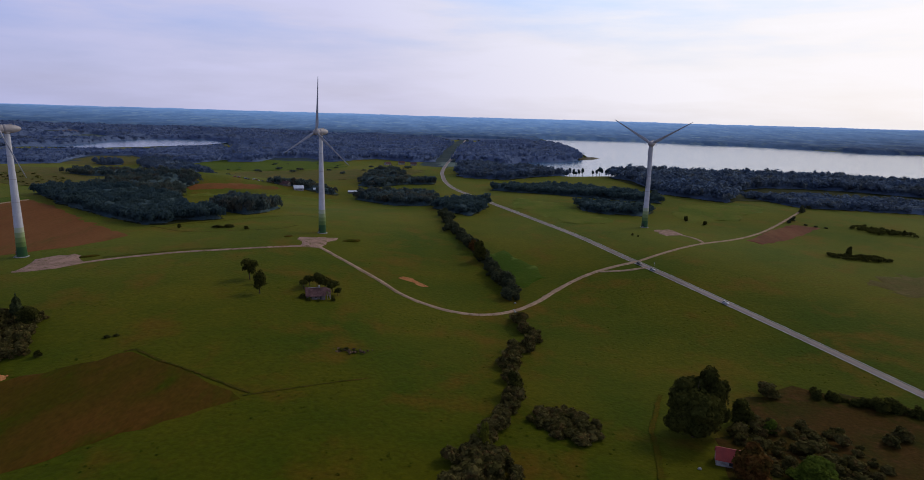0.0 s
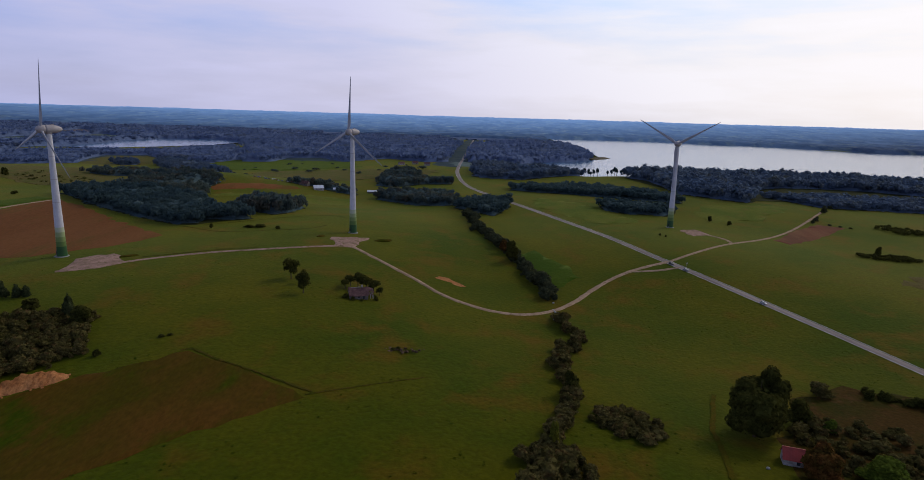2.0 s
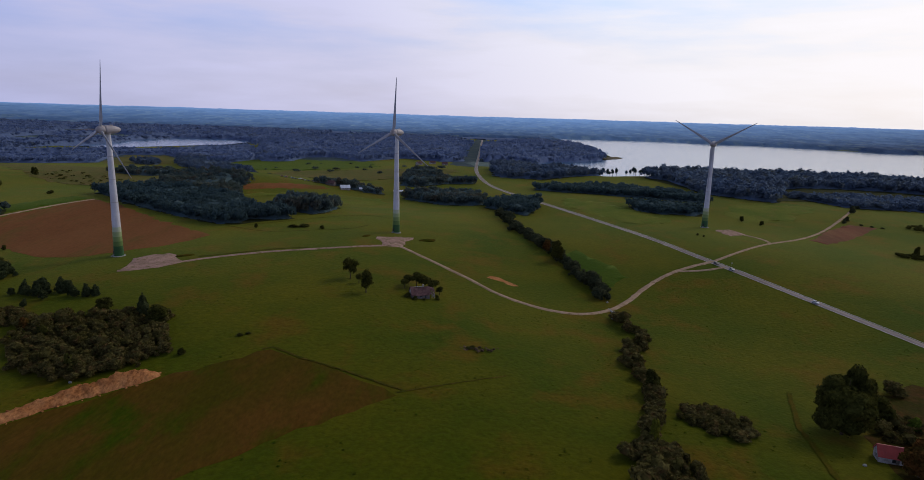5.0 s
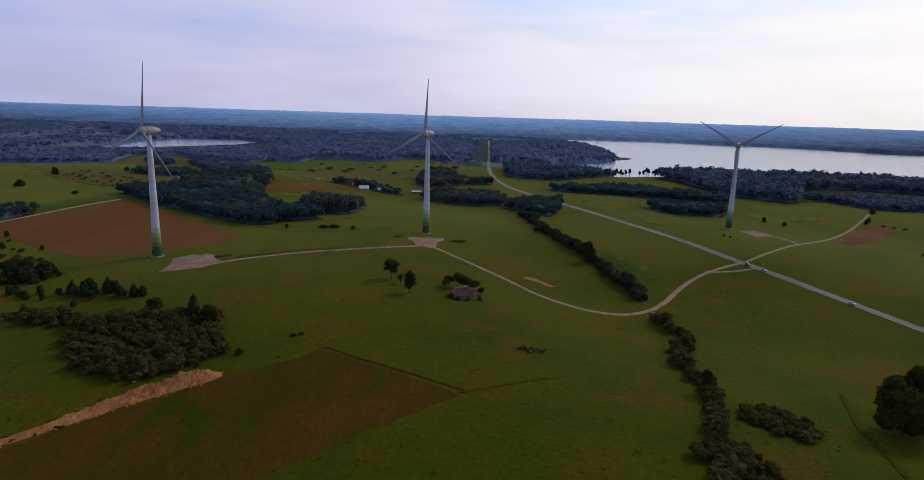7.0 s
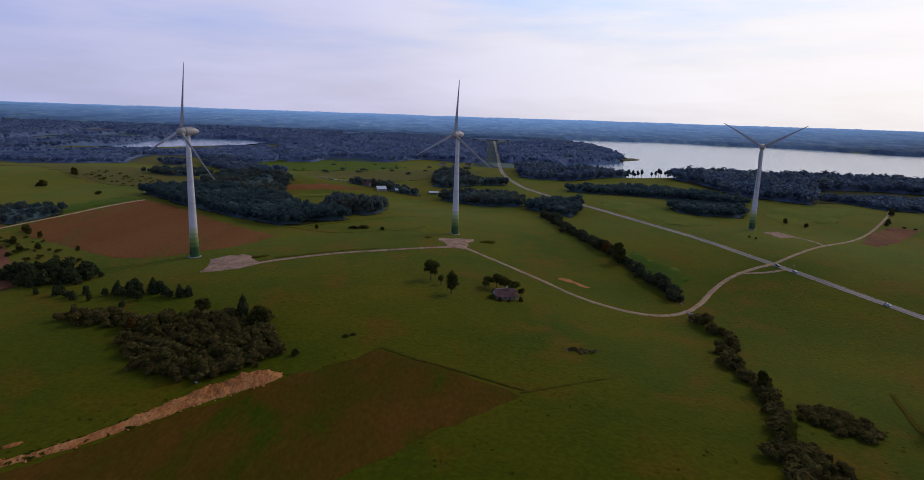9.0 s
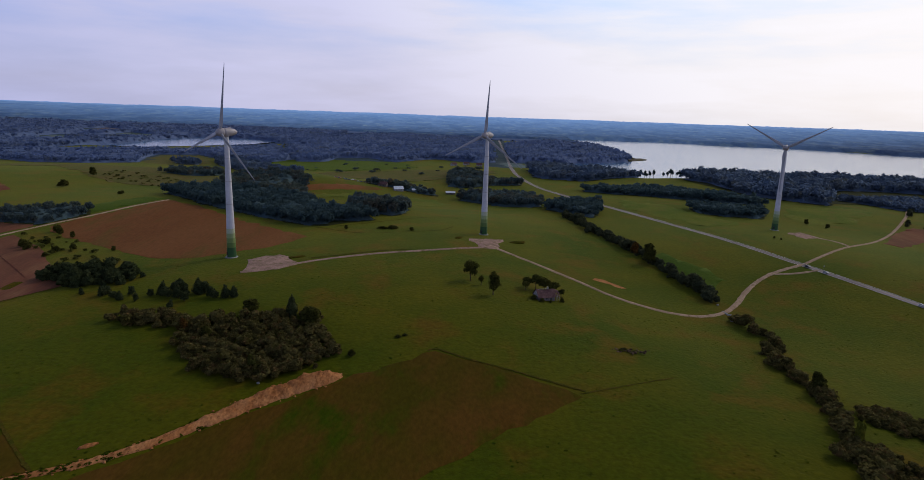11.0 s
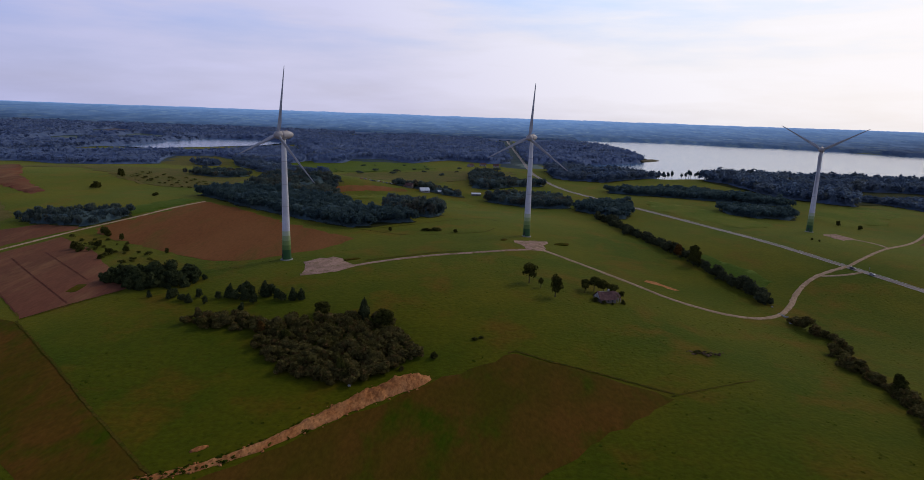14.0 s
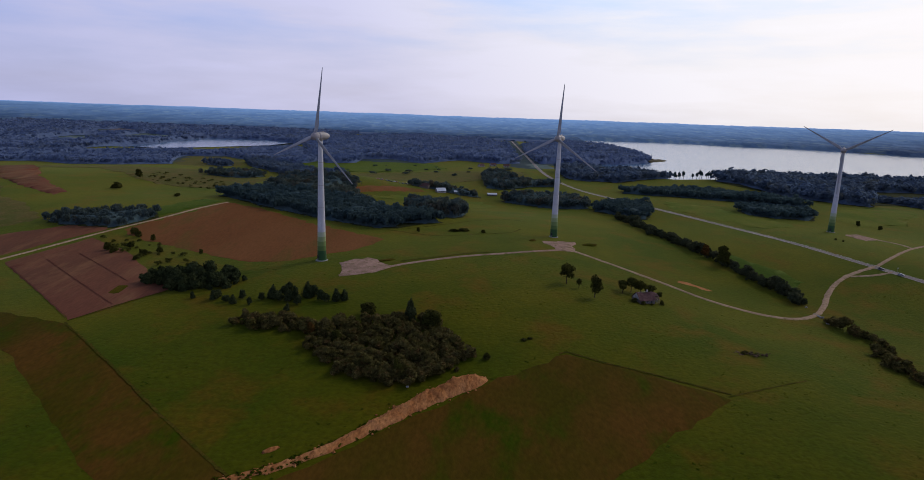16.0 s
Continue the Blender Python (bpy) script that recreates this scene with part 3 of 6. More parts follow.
FIELDS = (
    ("field_brown", "large brown ploughed field", M_PLOUGH, 1.5, 0.14, [(-391, 572), (-411, 506), (-431, 456), (-419, 437), (-353, 395), (-314, 370), (-290, 366), (-261, 386), (-246, 400), (-228, 434), (-277, 474), (-335, 529)]),
    ("field_tilled_north", "reddish tilled soil field beside the farm track", M_SOIL, 0.8, 0.14, [(-546, 417), (-512, 438), (-475, 470), (-453, 470), (-443, 456), (-458, 430), (-478, 384), (-492, 346)]),
    ("field_tilled_south", "reddish tilled soil field below the farm track", M_SOIL, 0.5, 0.14, [(-464, 373), (-441, 431), (-399, 397), (-333, 313), (-361, 270)]),
    ("field_far", "distant reddish bare field strip", M_SOIL, 2.0, 1.3, [(-830, 869), (-792, 903), (-637, 679), (-562, 602), (-565, 584), (-631, 631), (-679, 674)]),
    ("field_rusty", "rusty brown stubble field with green edges", M_STUBBLE, 0.5, 0.12, [(-440, 294), (-401, 281), (-361, 267), (-321, 229), (-278, 187), (-245, 156), (-222, 128), (-262, 130), (-332, 201), (-363, 233), (-430, 270)]),
    ("field_stubble", "brown stubble field with green regrowth in rows", M_STUBBLE, 0.7, 0.12, [(-129, 242), (-99, 225), (-73, 206), (-103, 180), (-131, 156), (-158, 120), (-262, 128), (-225, 163), (-202, 185), (-165, 215)]),
    ("bare_patch", "bare orange dirt patch beside the track", M_CLAY, 0.9, 0.12, [(-31, 379), (-27, 382), (-23, 381), (-18, 377), (-13, 371), (-10, 366), (-14, 367), (-17, 369), (-20, 371), (-25, 375)]),
    ("field_east", "small brown tilled field beside the track", M_SOIL, 1.0, 0.14, [(351, 601), (371, 588), (316, 539), (271, 505), (266, 521), (306, 568)]),
    ("field_farm", "thin brown ploughed strip before the farm", M_PLOUGH, 1.5, 0.25, [(-300, 695), (-262, 735), (-225, 776), (-208, 768), (-245, 720), (-287, 674)]),
    ("field_slope", "olive brown rough strip above the copse", M_DRYGRASS, 1.5, 0.14, [(-640, 620), (-610, 577), (-564, 541), (-516, 491), (-514, 478), (-527, 459), (-600, 520)]),
    ("scrubland", "rough dark rusty scrub meadow", M_SCRUB, 2.0, 0.12, [(126, 236), (150, 246), (180, 240), (205, 205), (190, 150), (120, 130), (92, 165), (99, 192), (118, 212)]),
    ("weed_patch", "green weedy patch in the tilled field", M_FAINT, 1.2, 0.2, [(-374, 318), (-363, 325), (-352, 311), (-362, 304)]),
    ("lush_strip", "bright green lush meadow strip", M_LUSH, 1.5, 0.12, [(-455, 499), (-425, 590), (-398, 580), (-408, 544), (-432, 474)]),
    ("lush_hollow", "bright green lush hollow beside the hedge", M_LUSH, 2.5, 0.12, [(30, 452), (44, 462), (62, 425), (66, 395), (52, 378), (42, 395)]),
    ("dry_hollow", "brownish rough grass on the eastern meadow", M_DRYGRASS, 4.0, 0.12, [(285, 395), (330, 420), (372, 410), (350, 372), (300, 368)]),
    ("meadow_farm", "pale yellow-green meadow before the far farm", M_PALE, 4.0, 0.25, [(-295, 640), (-250, 690), (-190, 740), (-140, 735), (-130, 690), (-165, 650), (-215, 660), (-260, 670)]),
    ("meadow_north", "pale mown meadow beyond the hedge", M_PALE, 4.0, 0.12, [(70, 660), (100, 600), (130, 560), (165, 585), (150, 625), (120, 690), (80, 730)]),
    ("meadow_slope", "pale yellow-green slope towards the lake", M_PALE, 4.0, 0.14, [(250, 600), (300, 620), (370, 690), (330, 710), (270, 690), (240, 650)]),
    ("meadow_far", "bright far meadow below the forest", M_LUSH, 5.0, 0.3, [(-420, 1000), (-300, 1010), (-190, 1120), (-220, 1210), (-380, 1230), (-470, 1150)]),
    ("dry_plain", "straw-coloured dry far meadow", M_DRYGRASS, 5.0, 0.3, [(-330, 860), (-180, 900), (-60, 1010), (-40, 1100), (-160, 1080), (-330, 980)]),
    ("dry_slope", "olive brown dry far pasture", M_DRYGRASS, 5.0, 0.3, [(-800, 800), (-640, 800), (-520, 700), (-430, 700), (-420, 800), (-560, 900), (-760, 900)]),
    ("gravel_pad_west", "pale gravel crane pad below the turbine", M_GRAVEL, 1.7, 0.18, [(-252, 363), (-238, 376), (-233, 378), (-217, 358), (-228, 346), (-245, 341)]),
    ("gravel_pad_middle", "pinkish gravel crane pad below the turbine", M_GRAVEL, 1.7, 0.18, [(-111, 448), (-84, 458), (-86, 436), (-91, 424), (-98, 419), (-105, 424)]),
    ("gravel_pad_east", "pale gravel crane pad below the turbine", M_GRAVEL, 1.7, 0.18, [(187, 548), (208, 553), (211, 531), (205, 526), (192, 516)]),
)
for n, (name, label, mat, ragged, lift, poly) in enumerate(FIELDS):
    tagged(drape(name, poly, mat, lift + 0.012 * n, ragged=ragged, seed=n, step=9.0 if lift < 0.2 else 16.0), label, "field" if "pad" not in name else "gravel pad", kind="structure")
for n, pts in enumerate(([(-133, 241), (-129, 243), (-115, 234), (-99, 226), (-71, 210)], [(-212, 369), (-190, 380), (-168, 392), (-150, 399)],
                          [(-361, 267), (-321, 229), (-278, 187), (-245, 156)], [(-361, 269), (-347, 292), (-333, 311)])):
    tagged(ribbon("ditch_edge", pts, 1.1, 0.26, M_DITCH, step=2.0, ragged=0.18, seed=20 + n), "dark weedy ditch along the field edge", "ditch", kind="structure")


for n, pts in enumerate(([(-231, 470), (-193, 448), (-160, 456), (-133, 470), (-122, 490)], [(-216, 474), (-183, 498), (-134, 539), (-108, 531)], [(-73, 208), (-52, 218), (-30, 229)])):
    tagged(ribbon("furrow", pts, 0.9, 0.14, M_DITCH, step=2.5, ragged=0.2, seed=140 + n), "faint weedy furrow across the meadow", "furrow", kind="structure")
tagged(ribbon("footpath", [(92, 236), (84, 218), (77, 202), (74, 188), (70, 172), (66, 150)], 2.0, 0.3, M_FAINT, step=2.0, ragged=0.25, seed=31), "worn brown footpath curving past the old tree", "path", kind="structure")


for n, pts in enumerate(([(-427, 391), (-395, 360), (-363, 328)], [(-440, 378), (-414, 352), (-388, 326), (-352, 291)], [(-452, 362), (-411, 321), (-364, 273)])):
    tagged(ribbon("tramline", pts, 0.55, 0.34, M_TRAM, step=3.0, ragged=0.2, seed=40 + n), "faint tractor tramline across the tilled field", "tramline", kind="structure")


def build_mound():
    """A long heap of dug clay, tall at one end and thinning out."""
    line = spline([(-166, 219), (-181, 210), (-194, 199), (-206, 187), (-219, 174), (-232, 164), (-247, 156), (-265, 146), (-290, 134)], 0.9)
    d = np.gradient(line, axis=0)
    d /= np.linalg.norm(d, axis=1)[:, None]
    nrm = np.stack([d[:, 1], -d[:, 0]], 1)
    s = np.linspace(0, 1, len(line))
    half = np.interp(s, [0, 0.03, 0.1, 0.3, 0.45, 0.7, 1], [1.2, 4.0, 4.8, 3.6, 2.3, 1.6, 1.0])
    high = np.interp(s, [0, 0.03, 0.08, 0.3, 0.42, 0.6, 1], [0.3, 2.8, 3.6, 2.2, 1.1, 0.45, 0.25])
    us = np.linspace(-1, 1, 21)
    rows = []
    for u in us:
        rag = 1 + 0.34 * np.array([noise.noise((x * 0.22, y * 0.22, math.copysign(2.0, u))) + 0.5 * noise.noise((x * 0.7, y * 0.7, math.copysign(5.0, u))) for x, y in line])
        xy = line + nrm * (u * half * rag)[:, None]
        bump = np.array([noise.noise((x * 0.35, y * 0.35, 3.3)) + 0.8 * noise.noise((x * 0.9, y * 0.9, 7.0)) + 0.5 * noise.noise((x * 2.1, y * 2.1, 1.0)) for x, y in xy])
        z = relief(xy[:, 0], xy[:, 1]) + high * (1 - abs(u) ** 1.6) * (1 + 0.42 * bump) - (0.25 if abs(u) == 1 else -0.12)
        rows.append(np.column_stack([xy, z]))
    v = np.stack(rows, 1).reshape(-1, 3)
    k = len(us)
    i = np.arange(len(line) - 1)[:, None] * k + np.arange(k - 1)[None, :]
    f = np.stack([i, i + 1, i + k + 1, i + k], -1).reshape(-1, 4)[:, ::-1]
    mound = tagged(new("earth_mound", mesh_from("earth_mound", v, f, M_CLAY)), "long heap of dug orange clay beside the thicket", "earth mound")
    # clods that rolled off the heap
    rng = np.random.default_rng(77)
    for n in range(70):
        at = int(rng.beta(1.1, 1.6) * (len(line) - 1))
        u = rng.choice((-1, 1)) * rng.uniform(0.75, 1.5)
        x, y = line[at] + nrm[at] * u * half[at]
        r = rng.uniform(0.25, 0.75)
        bm = bmesh.new()
        bmesh.ops.create_icosphere(bm, subdivisions=1, radius=r)
        for w in bm.verts:
            w.co *= rng.uniform(0.7, 1.2)
            w.co.z *= 0.65
            w.co += Vector((x, y, ground_z(x, y) + r * 0.3))
        part("clod", bm, M_CLAY, mound)
    # grass growing back along the thin tail
    at = rng.integers(int(len(line) * 0.3), len(line) - 1, 220)
    p = line[at] + nrm[at] * (rng.uniform(-1.1, 1.1, 220) * half[at])[:, None]
    size = rng.uniform(0.7, 2.0, 220)
    tuft = [leaf_tuft(np.random.default_rng(300 + q), 26, 0.2, [(0, 0, 0.35, 0.3), (0.25, 0.1, 0.3, 0.25), (-0.2, -0.2, 0.3, 0.25)]) for q in range(3)]
    weeds = scatter("mound_weeds", tuft, np.column_stack([p, relief(p[:, 0], p[:, 1]) + 0.15, size, size * 0.55]), M_TUFT, 78)
    tagged(weeds, "green weeds growing along the clay heap", "weeds", kind="stuff")


# ---- foliage ----
def core_ball(rng, level, jitter):
    """A jittered ball of 6 or 24 quads, turned at random."""
    n = level + 1
    grid = np.linspace(-1, 1, n + 1)
    verts, faces = [], []
    for axis in range(3):
        for side in (-1, 1):
            k0 = len(verts)
            for a in grid:
                for c in grid:
                    p = [0, 0, 0]
                    p[axis], p[(axis + 1) % 3], p[(axis + 2) % 3] = side, a, c
                    verts.append(p)
            for a in range(n):
                for c in range(n):
                    q = [k0 + a * (n + 1) + c, k0 + (a + 1) * (n + 1) + c, k0 + (a + 1) * (n + 1) + c + 1, k0 + a * (n + 1) + c + 1]
                    faces.append(q if side > 0 else q[::-1])
    v = np.array(verts, float)
    v /= np.linalg.norm(v, axis=1)[:, None]
    v *= 1 + jitter * np.sin(v @ rng.normal(0, 4, (3, 1)) + rng.random() * 6)
    m = np.array(Euler(rng.uniform(0, 6, 3)).to_matrix())
    return v @ m.T, np.array(faces)


def leaf_tuft(rng, n, size, lobes, cone=False, deep=0.82):
    """n small leaf sprays on the skin of some lobes; triangles pairs as quads. Unit crown: z 0 to 1, radius about 0.5."""
    quads = []
    share = np.array([l[3] ** 2 for l in lobes])
    picks = rng.choice(len(lobes), n, p=share / share.sum())
    for k in picks:
        cx, cy, cz, r = lobes[k]
        d = rng.normal(0, 1, 3)
        d[2] = abs(d[2]) * 0.9 - 0.25
        d /= np.linalg.norm(d)
        c = np.array([cx, cy, cz]) + d * r * (deep + (1.1 - deep) * rng.random() ** 0.6)
        if cone:
            c[:2] *= max(0.05, 1.12 - c[2])
        nv = d + rng.normal(0, 0.42 if deep > 0.6 else 0.28, 3)
        nv /= np.linalg.norm(nv)
        a = np.cross(nv, rng.normal(0, 1, 3))
        a /= np.linalg.norm(a)
        b = np.cross(nv, a)
        s = size * (0.6 + 0.8 * rng.random())
        a, b = a * s, b * s * (0.5 + 0.5 * rng.random())
        quads.append([c - a, c - b * 0.8, c + a, c + b])
    v = np.array(quads).reshape(-1, 3)
    return v, np.arange(len(v)).reshape(-1, 4)


def crown_shape(seed, leaves, size, lobes=7, core=1, flat=0.0, cone=False, dome=False, squash=1.0):
    rng = np.random.default_rng(seed)
    ls = []
    for k in range(lobes):
        an, rr = rng.random() * 6.28, 0.26 * math.sqrt(rng.random())
        z = 0.28 + 0.5 * rng.random() * (1 - flat)
        ls.append((rr * math.cos(an), rr * math.sin(an), z, 0.2 + 0.12 * rng.random()))
    ls.append((0, 0, 0.45, 0.34))
    if dome:
        # full to the ground, narrowing to an off-centre top
        lean = rng.normal(0, 0.06, 2)
        ls = [(0, 0, 0.3, 0.3), (lean[0], lean[1], 0.55, 0.25)]
        for k in range(lobes * 2):
            z = rng.uniform(0.1, 0.84)
            an, rr = rng.random() * 6.28, 0.36 * (1 - 0.72 * z) * math.sqrt(rng.uniform(0.3, 1))
            ls.append((rr * math.cos(an) + lean[0] * z, rr * math.sin(an) + lean[1] * z, z, rng.uniform(0.10, 0.17)))
    if cone:
        ls = [(rng.normal(0, 0.06), rng.normal(0, 0.06), z, (0.46 * (1.05 - z) + 0.03) * rng.uniform(0.75, 1.2)) for z in np.linspace(0.12, 0.95, 9)]
    parts = [leaf_tuft(rng, leaves, size, ls, deep=0.82 if core else 0.45)]
    if core:
        for cx, cy, cz, r in ls:
            v, f = core_ball(rng, 2 if core > 1 else int(r > 0.3 and leaves > 60), 0.1)
            parts.append((v * r * 0.86 + np.array([cx, cy, cz]), f))
    verts, faces, n = [], [], 0
    for v, f in parts:
        verts.append(v)
        faces.append(f + n)
        n += len(v)
    v = np.vstack(verts)
    # crowns of close-grown trees sit high on bare stems
    v[:, 2] = 1 - (1 - v[:, 2]) * squash
    return v, np.vstack(faces)


def scatter(name, shapes, places, mat, seed=5):
    """Many crowns in one mesh. places: x, y, z of the foot, width, height."""
    rng = np.random.default_rng(seed)
    places = np.asarray(places, float)
    pick = rng.integers(0, len(shapes), len(places))
    turn = rng.random(len(places)) * 6.283
    verts, faces, n = [], [], 0
    for k, (sv, sf) in enumerate(shapes):
        p, a = places[pick == k], turn[pick == k]
        if not len(p):
            continue
        c, s = np.cos(a)[:, None], np.sin(a)[:, None]
        x = (sv[None, :, 0] * c - sv[None, :, 1] * s) * p[:, 3:4] + p[:, 0:1]
        y = (sv[None, :, 0] * s + sv[None, :, 1] * c) * p[:, 3:4] + p[:, 1:2]
        z = sv[None, :, 2] * p[:, 4:5] + p[:, 2:3]
        v = np.stack([x, y, z], -1).reshape(-1, 3)
        f = (sf[None] + (np.arange(len(p)) * len(sv))[:, None, None]).reshape(-1, 4) + n
        verts.append(v)
        faces.append(f)
        n += len(v)
    return new(name, mesh_from(name, np.vstack(verts), np.vstack(faces), mat))


def fill(poly, gap, seed, keep=None):
    """Jittered places inside a polygon."""
    rng = np.random.default_rng(seed)
    xs, ys = [p[0] for p in poly], [p[1] for p in poly]
    X, Y = np.meshgrid(np.arange(min(xs), max(xs), gap), np.arange(min(ys), max(ys), gap))
    X, Y = X.ravel() + rng.uniform(-0.45, 0.45, X.size) * gap, Y.ravel() + rng.uniform(-0.45, 0.45, X.size) * gap
    ok = inside_distance(X, Y, poly) > rng.normal(0, gap * 0.35, X.size)
    if keep is not None:
        ok &= keep(X, Y)
    return X[ok], Y[ok], rng


def wood(name, label, poly, gap, high, wide, shapes, mat, seed, spread=0.11, kind="stuff", category="woodland", keep=None):
    x, y, rng = fill(poly, gap, seed, keep)
    k = 1 + rng.normal(0, spread, len(x))
    k = np.clip(k, 0.5, 1.6) * (1 + 0.13 * wobble(x, y, 30, seed))
    ob = scatter(name, shapes, np.column_stack([x, y, relief(x, y) - 0.4, wide * k * rng.uniform(0.85, 1.2, len(x)), high * k]), mat, seed)
    return tagged(ob, label, category, kind=kind)


def understorey(name, label, poly, gap, high, mat, seed, keep=None):
    """A leaf sheet added to lighten dark gaps between crowns: uneven, it falls to the ground at the wood's edge."""
    xs, ys = [p[0] for p in poly], [p[1] for p in poly]
    X, Y = np.meshgrid(np.arange(min(xs) - gap, max(xs) + gap, gap), np.arange(min(ys) - gap, max(ys) + gap, gap))
    rng = np.random.default_rng(seed)
    X, Y = X + rng.uniform(-0.4, 0.4, X.shape) * gap, Y + rng.uniform(-0.4, 0.4, Y.shape) * gap
    d = inside_distance(X, Y, poly)
    tall = high * smooth(0.5 * gap, 2.3 * gap, d) * np.clip(1 + rng.normal(0, 0.16, X.shape) + 0.1 * wobble(X, Y, 30, seed), 0.4, 1.5)
    if keep is not None:
        tall = np.where(keep(X.ravel(), Y.ravel()).reshape(X.shape), tall, 0)
    nx = X.shape[1]
    i = np.arange(X.shape[0] - 1)[:, None] * nx + np.arange(nx - 1)[None, :]
    f = np.stack([i, i + 1, i + nx + 1, i + nx], -1).reshape(-1, 4)
    f = f[tall.ravel()[f].max(1) > 0.5]
    used, f = np.unique(f, return_inverse=True)
    v = np.stack([X, Y, relief(X, Y) + tall - 0.3], -1).reshape(-1, 3)[used]
    me = mesh_from(name, v, f.reshape(-1, 4), mat)
    return tagged(new(name, me), label, "woodland", kind="stuff")


NEAR = [crown_shape(s, 290, 0.082, 6, dome=s % 2 == 0) for s in range(6)]
MID = [crown_shape(10 + s, 165, 0.10, 5, core=0) for s in range(5)]
PINES = [crown_shape(20 + s, 140, 0.10, 4, core=0, squash=0.9) for s in range(4)]
CONES = [crown_shape(30 + s, 260, 0.09, cone=True) for s in range(3)]
FAR = [crown_shape(40 + s, 14, 0.21, 2, core=0, squash=0.85) for s in range(6)]
LAKESIDE = [crown_shape(60 + s, 84, 0.12, 4, core=0, squash=0.9) for s in range(5)]

